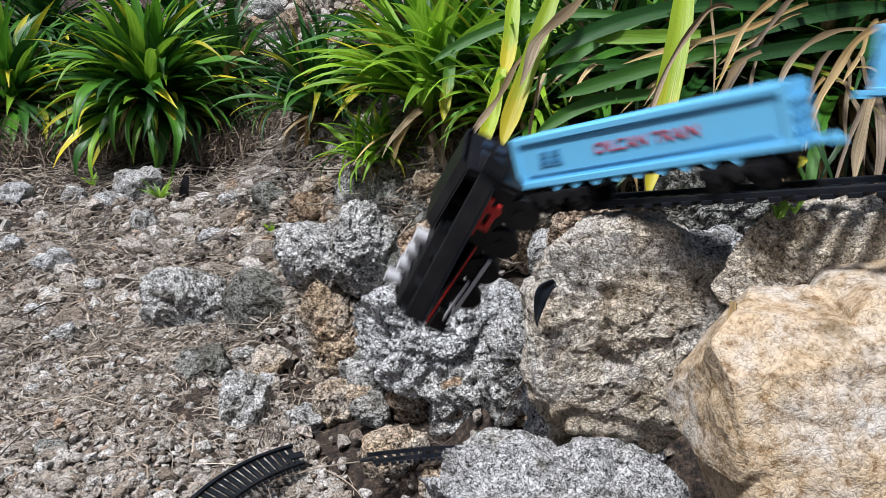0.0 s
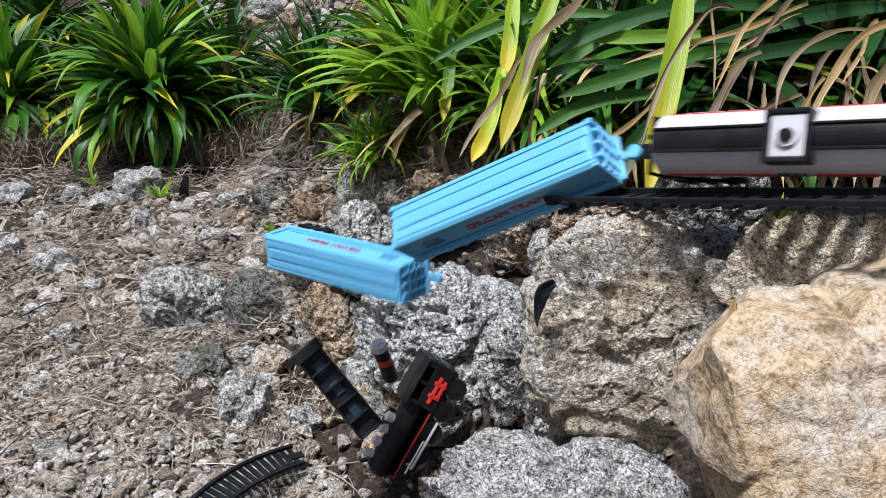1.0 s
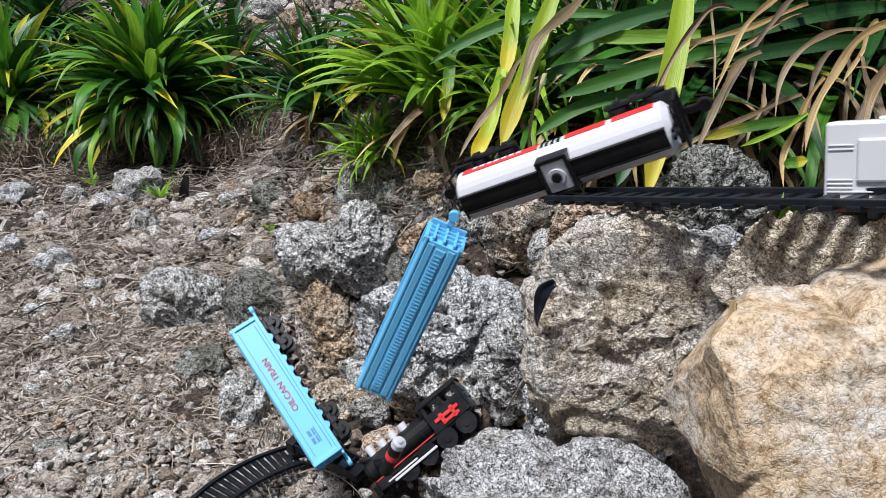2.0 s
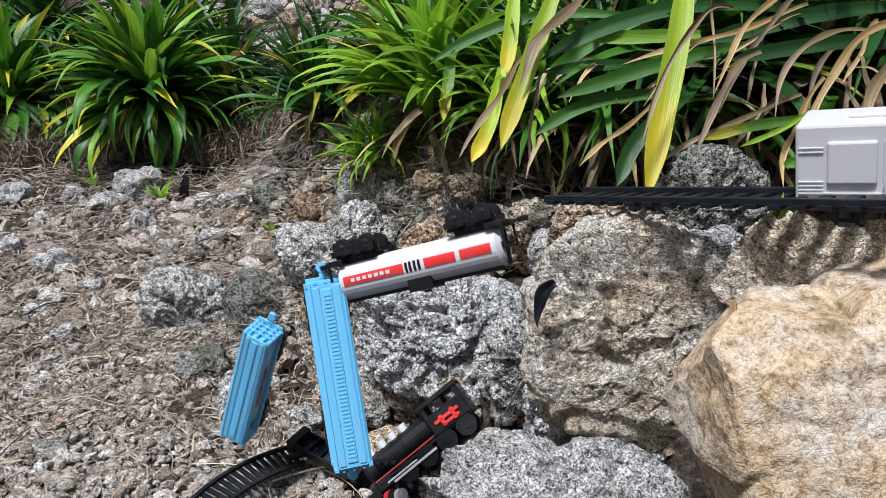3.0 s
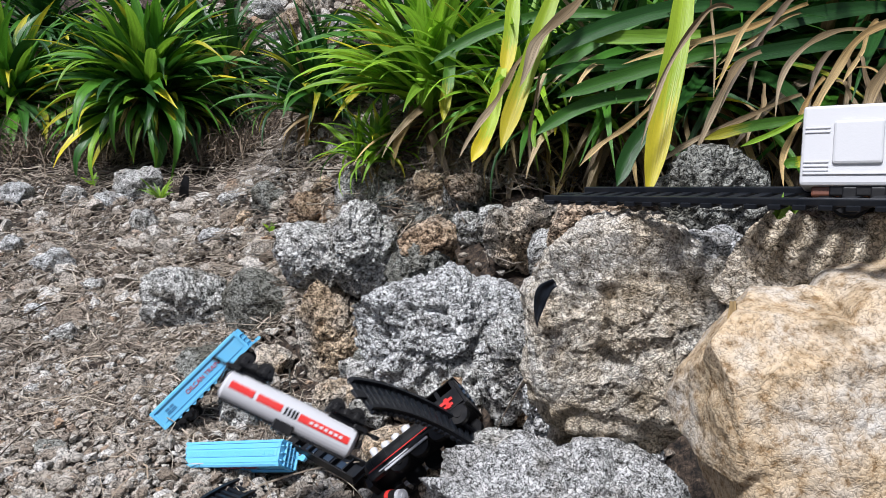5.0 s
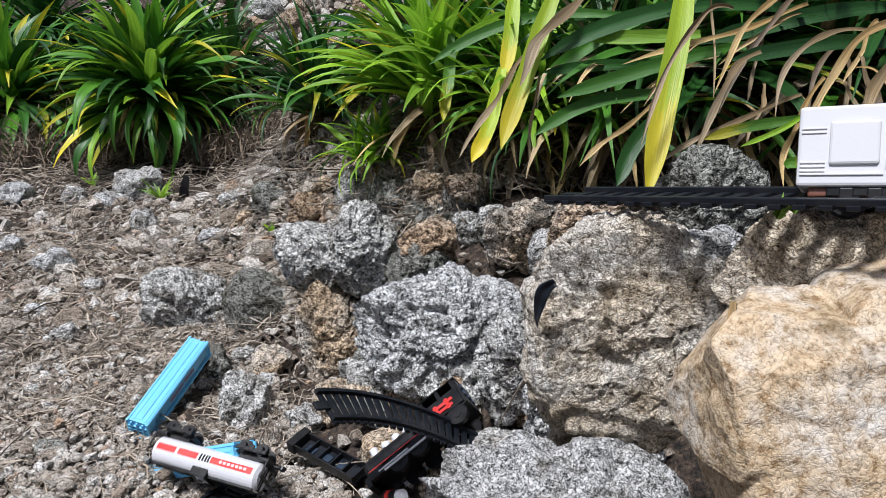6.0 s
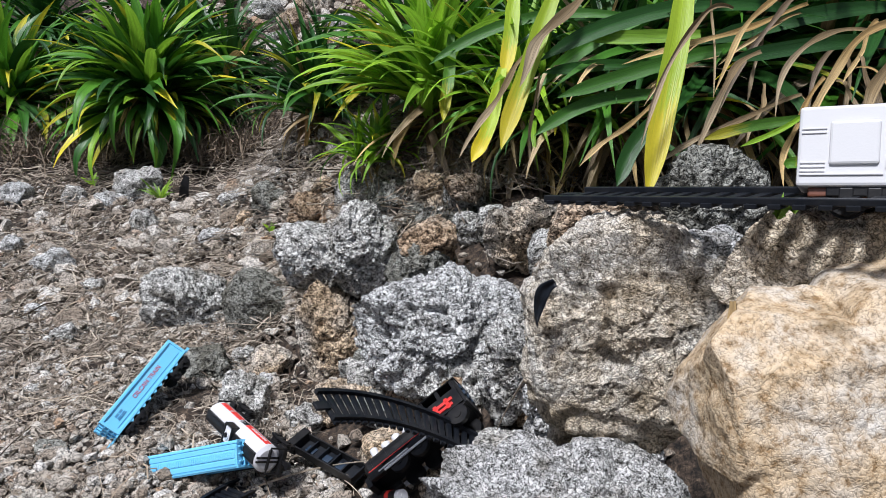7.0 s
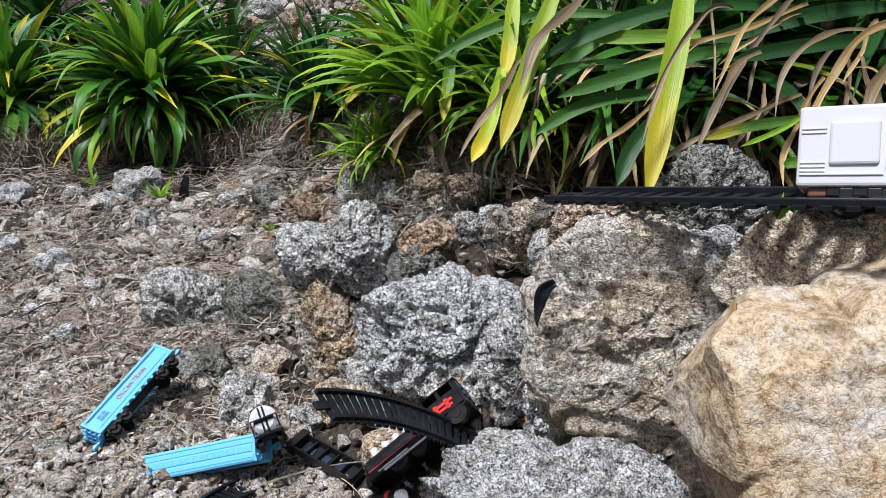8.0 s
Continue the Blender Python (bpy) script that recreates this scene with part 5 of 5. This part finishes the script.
weed((0.157, 0.3324, 0.4767), 14, 0.008, 1, "tiny bright green weed growing on the boulder")
weed((0.1668, 0.3381, 0.4779), 8, 0.006, 2, "tiny bright green weed growing on the boulder")
weed((-0.3406, 1.4, 0.1491), 8, 0.020, 3, "small bright green seedling among stones")
weed((-0.6913, 1.755, 0.1207), 22, 0.060, 4, "thin green grass tuft among stones")
weed((-0.5524, 0.9228, -0.0007383), 12, 0.020, 5, "small green weed in the litter")
weed((-0.4883, 0.9925, 0.0002533), 8, 0.014, 6, "small green weed in the litter")
weed((-0.8993, 1.853, 0.1375), 8, 0.030, 7, "small green weed in the litter")
weed((-0.4731, 0.7777, -0.0007786), 8, 0.014, 9, "small green weed in the litter")


def dead_leaf(path, width, material, label, fold=0.8):
    bm = bmesh.new()
    uv = bm.loops.layers.uv.new("UVMap")
    strap(bm, uv, [Vector(p) for p in path], width, Vector((-0.3, -1, 0.4)).normalized(), n=12, fold=fold, taper=0.35)
    ob = part("dead_leaf", bm, material, smooth=True)
    thick = ob.modifiers.new("thickness", "SOLIDIFY")
    thick.thickness = 0.0006
    return tagged(ob, label, "leaf", "fallen dead leaves")


dead_leaf(((0.1276, 0.3015, 0.4480), (0.1258, 0.2896, 0.4380), (0.1155, 0.2830, 0.4327)), 0.0045, LEAF_DRY, "curled dry brown leaf on the ochre boulder")
dead_leaf(((0.06069, 0.3748, 0.4292), (0.04997, 0.3776, 0.4215), (0.05264, 0.3753, 0.4022)), 0.008, RAIL_BLACK, "dark curled dead leaf wedged between boulders")


def motions():
    walk(track, [
        (0, pose(0.1731, 0.3404, 0.4885, 0.9, 13.7, 130.7)),
        (0.2, pose(0.1770, 0.3386, 0.4872, 0.9, 15.9, 130.3)),
        (0.3, pose(0.1789, 0.3369, 0.4841, 0.9, 16.3, 129.9)),
        (0.4, pose(0.1770, 0.3377, 0.4847, 0.9, 13.9, 129.8)),
        (0.5, pose(0.1750, 0.3384, 0.4842, 0.8, 11.8, 129.9)),
        (0.7, pose(0.1729, 0.3392, 0.4842, 0.8, 10.4, 130.0)),
        (1.7, pose(0.1729, 0.3394, 0.4845, 0.8, 10.2, 130.0)),
        (8.0, pose(0.1729, 0.3394, 0.4847, 0.8, 10.2, 130.0))])
    walk(wagon_front, [
        (0, pose(0.1095, 0.3942, 0.5037, -0.8, 16.1, 137.6)),
        (0.1, pose(0.0878, 0.4221, 0.4940, -6.7, 28.4, 143.2)),
        (0.2, pose(0.0660, 0.4475, 0.4593, -8.6, 38.1, 147.8)),
        (0.3, pose(0.0418, 0.4763, 0.4297, -14.1, 47.2, 153.6)),
        (0.4, pose(0.0222, 0.4996, 0.4088, -27.9, 57.2, 148.4)),
        (0.5, pose(0.0057, 0.5240, 0.3957, -30.3, 48.8, 148.2)),
        (0.6, pose(-0.0243, 0.5521, 0.3807, -49.8, 62.2, 142.0)),
        (0.7, pose(-0.0479, 0.5707, 0.3847, -55.1, 42.9, 135.0)),
        (0.8, pose(-0.0661, 0.5705, 0.3842, -53.4, 16.4, 141.2)),
        (0.9, pose(-0.0732, 0.5788, 0.3772, -72.7, 7.5, 144.8)),
        (1.0, pose(-0.0858, 0.5861, 0.3676, -91.4, 1.2, 142.9)),
        (1.1, pose(-0.0959, 0.5900, 0.3472, -118.5, -11.9, 137.8)),
        (1.2, pose(-0.1034, 0.5944, 0.3284, -125.1, -18.0, 139.5)),
        (1.3, pose(-0.1150, 0.6021, 0.3198, -130.4, -22.5, 138.0)),
        (1.4, pose(-0.1206, 0.5964, 0.3021, -130.1, -21.0, 135.4)),
        (1.5, pose(-0.1324, 0.6185, 0.2729, -131.5, -27.7, 138.0)),
        (1.7, pose(-0.1434, 0.6304, 0.2449, -129.6, -26.6, 132.3)),
        (2.8, pose(-0.2013, 0.7249, 0.1474, 111.1, -67.6, -38.2)),
        (3.0, pose(-0.2174, 0.7421, 0.1681, 106.0, -68.0, -34.5)),
        (3.3, pose(-0.2390, 0.7764, 0.1765, 83.1, -68.5, -26.7)),
        (3.5, pose(-0.2445, 0.7866, 0.1755, 63.7, -68.4, -22.4)),
        (3.8, pose(-0.2529, 0.7980, 0.1783, 40.1, -69.4, -26.9)),
        (4.1, pose(-0.2678, 0.8168, 0.1714, 21.7, -66.4, -17.3)),
        (4.3, pose(-0.2821, 0.8346, 0.1615, 0.2, -65.6, -3.1)),
        (4.5, pose(-0.3114, 0.8874, 0.1298, -25.4, -51.5, 12.2)),
        (4.7, pose(-0.3212, 0.9016, 0.1088, -28.2, -49.7, 11.1)),
        (5.8, pose(-0.3709, 0.9264, 0.0665, 16.0, -21.0, 71.5)),
        (6.0, pose(-0.3834, 0.9285, 0.0665, 12.0, -20.5, 72.8)),
        (6.5, pose(-0.4113, 0.9302, 0.0665, -18.0, -23.0, 71.1)),
        (7.0, pose(-0.4195, 0.9163, 0.0665, -50.0, -19.0, 72.2)),
        (7.5, pose(-0.4268, 0.9104, 0.0665, -66.0, -18.5, 71.4)),
        (8.0, pose(-0.4318, 0.9063, 0.0665, -73.0, -18.0, 71.0))])
    walk(wagon_back, [
        (0, pose(0.2416, 0.2717, 0.5561, 3.3, 5.9, 120.1)),
        (0.1, pose(0.2139, 0.2974, 0.5524, 2.1, 7.3, 121.4)),
        (0.2, pose(0.1903, 0.3381, 0.5445, -1.6, 13.8, 130.9)),
        (0.3, pose(0.1589, 0.3636, 0.5415, -5.6, 15.0, 131.4)),
        (0.4, pose(0.1342, 0.3897, 0.5295, -3.9, 18.6, 140.7)),
        (0.5, pose(0.1123, 0.4121, 0.5240, -6.4, 24.2, 144.2)),
        (0.6, pose(0.0812, 0.4252, 0.5118, -5.2, 19.5, 144.9)),
        (0.7, pose(0.0631, 0.4350, 0.4937, -12.2, 25.8, 145.5)),
        (0.8, pose(0.0537, 0.4390, 0.4691, -26.2, 25.7, 146.8)),
        (0.9, pose(0.0455, 0.4483, 0.4579, -43.0, 23.6, 148.7)),
        (1.0, pose(0.0346, 0.4658, 0.4547, -55.8, 27.3, 151.4)),
        (1.1, pose(0.0204, 0.4792, 0.4406, -81.3, 32.6, 153.8)),
        (1.2, pose(0.0112, 0.4917, 0.4288, -99.7, 36.8, 154.4)),
        (1.3, pose(-0.0020, 0.5039, 0.4145, -110.5, 40.0, 155.3)),
        (1.4, pose(-0.0086, 0.5142, 0.3987, -112.2, 42.4, 154.9)),
        (1.5, pose(-0.0191, 0.5208, 0.3803, -119.1, 50.2, 150.0)),
        (1.7, pose(-0.0263, 0.5391, 0.3594, -117.5, 54.9, 146.5)),
        (2.8, pose(-0.0655, 0.5766, 0.2736, 2.4, 68.8, -77.7)),
        (3.0, pose(-0.0890, 0.5629, 0.2761, 12.9, 70.0, -63.0)),
        (3.1, pose(-0.0865, 0.5605, 0.2707, 15.9, 69.4, -59.7)),
        (3.3, pose(-0.1074, 0.5801, 0.2401, 20.2, 66.4, -48.0)),
        (3.5, pose(-0.1195, 0.6003, 0.2136, 15.9, 64.8, -43.8)),
        (3.6, pose(-0.1369, 0.6358, 0.1969, -2.9, 32.1, -54.3)),
        (3.8, pose(-0.1454, 0.6681, 0.1666, -17.2, 26.6, -43.5)),
        (4.0, pose(-0.1558, 0.6988, 0.1318, -13.2, 17.2, -40.1)),
        (4.1, pose(-0.1676, 0.7215, 0.1046, -8.6, 0.4, -39.9)),
        (4.2, pose(-0.1835, 0.7510, 0.0659, 1.7, -13.8, -34.9)),
        (4.3, pose(-0.1887, 0.7587, 0.0574, 4.5, -12.9, -32.3)),
        (4.5, pose(-0.2273, 0.7872, 0.0479, 16.7, -11.1, -30.7)),
        (4.7, pose(-0.2419, 0.8041, 0.0351, 30.1, -11.6, -25.8)),
        (5.8, pose(-0.2967, 0.7823, 0.0407, 66.0, -24.0, -28.3)),
        (6.5, pose(-0.2959, 0.7821, 0.0409, 64.0, -21.3, -26.7)),
        (7.0, pose(-0.2985, 0.7823, 0.0413, 62.0, -22.6, -22.8)),
        (7.5, pose(-0.2973, 0.7867, 0.0414, 57.0, -20.0, -14.5)),
        (8.0, pose(-0.2933, 0.7886, 0.0410, 54.0, -17.4, -8.9))])
    walk(tanker, [
        (0, pose(0.4165, 0.2609, 0.5506, 5.5, 3.7, 145.6)),
        (0.6, pose(0.2245, 0.3056, 0.5511, 3.6, 6.3, 122.5)),
        (0.7, pose(0.2121, 0.3218, 0.5431, -2.3, 6.2, 126.2)),
        (0.8, pose(0.1922, 0.3380, 0.5151, -19.8, 7.7, 131.6)),
        (0.9, pose(0.1819, 0.3519, 0.5095, -55.6, 8.6, 131.8)),
        (1.0, pose(0.1769, 0.3628, 0.5073, -73.0, 8.1, 138.0)),
        (1.1, pose(0.1508, 0.3764, 0.5046, -82.9, 7.7, 136.7)),
        (1.2, pose(0.1373, 0.3859, 0.4940, -84.0, 7.2, 138.8)),
        (1.3, pose(0.1281, 0.3992, 0.4918, -86.8, 8.4, 142.3)),
        (1.4, pose(0.1167, 0.4099, 0.4881, -88.0, 10.7, 144.2)),
        (1.5, pose(0.1031, 0.4211, 0.4868, -89.0, 14.0, 145.9)),
        (1.7, pose(0.0920, 0.4409, 0.4830, -95.1, 17.0, 151.1)),
        (2.8, pose(-0.0000, 0.5551, 0.4016, -148.3, 30.4, 153.1)),
        (3.0, pose(-0.0170, 0.5672, 0.3741, -164.8, 19.1, 161.4)),
        (3.1, pose(-0.0169, 0.5675, 0.3750, -177.7, 15.1, 163.6)),
        (3.2, pose(-0.0251, 0.5641, 0.3644, 169.5, 9.3, 157.4)),
        (3.3, pose(-0.0332, 0.5595, 0.3504, 157.7, -0.8, 163.5)),
        (3.5, pose(-0.0425, 0.5646, 0.3335, 138.6, -8.0, 165.5)),
        (3.6, pose(-0.0471, 0.5582, 0.3138, 117.4, -10.9, 161.3)),
        (3.8, pose(-0.0540, 0.5640, 0.2993, 73.1, 6.8, 153.6)),
        (3.9, pose(-0.0584, 0.5721, 0.2920, 36.4, 28.4, 154.5)),
        (4.0, pose(-0.0577, 0.5720, 0.2916, 24.6, 29.9, 158.5)),
        (4.1, pose(-0.0606, 0.5787, 0.2798, -21.6, 50.6, 143.8)),
        (4.2, pose(-0.0672, 0.5842, 0.2645, -75.9, 67.1, 114.6)),
        (4.3, pose(-0.0675, 0.5938, 0.2618, -79.8, 66.2, 110.4)),
        (4.4, pose(-0.0652, 0.5977, 0.2413, -138.2, 67.5, 59.8)),
        (4.5, pose(-0.0740, 0.6023, 0.2231, -163.5, 62.8, 44.3)),
        (4.7, pose(-0.1053, 0.6389, 0.2063, 148.4, 51.8, 6.8)),
        (5.8, pose(-0.2655, 0.7021, 0.0753, 138.0, -2.1, -10.6)),
        (6.0, pose(-0.2732, 0.7450, 0.0643, 122.0, 1.4, -21.3)),
        (6.5, pose(-0.2566, 0.7663, 0.0864, 100.0, -1.6, -36.3)),
        (7.0, pose(-0.2474, 0.7954, 0.0696, 68.0, -2.6, -51.6)),
        (7.5, pose(-0.2364, 0.8148, 0.0756, 25.0, -5.3, -67.0)),
        (8.0, pose(-0.2260, 0.8238, 0.0680, 15.0, -33.8, -76.2))])
    walk(boxcar, [
        (0, pose(0.5591, 0.2939, 0.5113, 6.5, 11.8, 122.1)),
        (1.6, pose(0.2879, 0.3169, 0.5069, 10.1, 7.8, 145.4)),
        (1.7, pose(0.2800, 0.3174, 0.5067, 10.1, 7.7, 145.8)),
        (2.8, pose(0.2452, 0.3199, 0.5074, -13.0, 7.3, 147.5)),
        (3.0, pose(0.2485, 0.3201, 0.5086, -4.7, 7.2, 147.3)),
        (3.5, pose(0.2506, 0.3201, 0.5091, 10.3, 7.2, 147.2)),
        (4.5, pose(0.2517, 0.3202, 0.5096, 20.3, 7.1, 147.1)),
        (5.8, pose(0.2493, 0.3202, 0.5091, 21.0, 7.2, 147.3)),
        (8.0, pose(0.2493, 0.3202, 0.5091, 21.0, 7.2, 147.3))])
    walk(engine, [
        (0, pose(0.0107, 0.4677, 0.4237, -43.2, 54.6, 134.3)),
        (0.1, pose(-0.0016, 0.4973, 0.3853, -36.2, 65.8, 149.1)),
        (0.2, pose(-0.0138, 0.5289, 0.3207, -39.7, 73.4, 151.1)),
        (0.3, pose(-0.0236, 0.5542, 0.2646, 1.2, 80.8, -164.5)),
        (0.4, pose(-0.0310, 0.6031, 0.2214, 2.1, 81.6, -163.6)),
        (0.5, pose(-0.0401, 0.6523, 0.1760, -18.0, 76.2, -168.8)),
        (0.6, pose(-0.0401, 0.6828, 0.1647, 24.3, 69.0, -141.5)),
        (0.8, pose(-0.0321, 0.7047, 0.1499, 26.0, 63.5, -139.4)),
        (1.0, pose(-0.0326, 0.7125, 0.1418, 18.1, 55.4, -151.9)),
        (1.5, pose(-0.0240, 0.7151, 0.1173, 38.0, 38.8, -164.8)),
        (3.4, pose(-0.0245, 0.7140, 0.1138, 38.0, 36.4, -166.1)),
        (4.2, pose(-0.0245, 0.7140, 0.1138, 70.0, 36.4, -166.1)),
        (8.0, pose(-0.0245, 0.7140, 0.1138, 72.0, 36.4, -166.1))])
    walk(chassis, [
        (0, pose(0.0020, 0.4215, 0.4370, 16.7, 56.9, -150.1)),
        (0.2, pose(-0.0174, 0.4712, 0.3508, 29.3, 64.5, -137.2)),
        (0.4, pose(-0.0263, 0.4759, 0.2991, 46.5, 69.7, -118.3)),
        (0.6, pose(-0.0382, 0.4801, 0.2920, 1.7, 71.6, -102.2)),
        (0.7, pose(-0.0476, 0.5019, 0.2868, 27.6, 71.2, -72.8)),
        (0.9, pose(-0.0791, 0.5998, 0.2408, 56.1, 52.5, -25.1)),
        (1.0, pose(-0.1000, 0.6414, 0.2141, 54.7, 48.8, -17.9)),
        (1.1, pose(-0.1015, 0.6439, 0.1957, 32.5, 30.3, -10.9)),
        (1.2, pose(-0.1286, 0.7354, 0.1150, 25.1, 23.1, 2.5)),
        (1.5, pose(-0.1336, 0.7607, 0.0635, 12.9, 4.4, -32.0)),
        (8.0, pose(-0.1401, 0.7770, 0.0488, 11.7, 3.5, -36.9))])
    walk(cell, [
        (0, pose(0.0156, 0.4826, 0.4373, 91.5, 31.9, 92.8)),
        (0.6, pose(-0.0515, 0.6097, 0.2460, 84.4, 64.1, 83.7)),
        (0.9, pose(-0.0515, 0.6138, 0.2584, 70.1, 71.1, 59.4)),
        (1.0, pose(-0.0538, 0.6147, 0.2614, 71.2, 65.9, 60.2)),
        (1.1, pose(-0.0618, 0.6109, 0.2497, 65.7, 59.0, 62.3)),
        (1.2, pose(-0.0423, 0.6156, 0.1995, 82.8, 64.2, 82.0)),
        (1.5, pose(-0.0456, 0.6294, 0.1772, 133.0, 75.9, 133.8)),
        (1.7, pose(-0.0475, 0.6277, 0.1719, 138.1, 74.6, 139.2)),
        (2.8, pose(-0.0580, 0.6781, 0.0680, 134.7, 29.2, 138.2)),
        (8.0, pose(-0.0580, 0.6777, 0.0668, 134.8, 29.2, 138.2))])
    walk(fallen_track, [
        (0, pose(0.0150, 0.7100, 0.0990, -20.0, -6.0, -5.0)),
        (3.7, pose(0.0150, 0.7100, 0.0990, -20.0, -6.0, -5.0)),
        (3.9, pose(0.0209, 0.6732, 0.1501, 9.6, 37.4, 56.7)),
        (4.1, pose(0.0108, 0.6696, 0.1715, -1.8, 39.9, 49.8)),
        (4.3, pose(0.0065, 0.6696, 0.1713, 1.3, 41.2, 47.8)),
        (4.5, pose(-0.0035, 0.6633, 0.1843, 22.9, 43.4, 39.1)),
        (4.7, pose(-0.0050, 0.6624, 0.1816, 22.1, 43.1, 37.2)),
        (5.2, pose(-0.0274, 0.6592, 0.1718, 16.6, 32.2, 28.3)),
        (5.8, pose(-0.0378, 0.6589, 0.1708, 15.3, 28.3, 22.0)),
        (8.0, pose(-0.0378, 0.6589, 0.1708, 15.3, 28.3, 22.0))])
    walk(lying_track, [
        (0, pose(-0.2349, 0.7134, 0.0499, 11.9, 3.0, 61.5)),
        (3.1, pose(-0.2349, 0.7134, 0.0499, 11.9, 3.0, 61.5)),
        (3.6, pose(-0.2358, 0.7037, 0.0424, 9.1, 11.4, 67.5)),
        (4.7, pose(-0.2584, 0.6965, 0.0317, 3.5, 11.5, 74.8)),
        (8.0, pose(-0.2584, 0.6965, 0.0317, 3.5, 11.5, 74.8))])


motions()
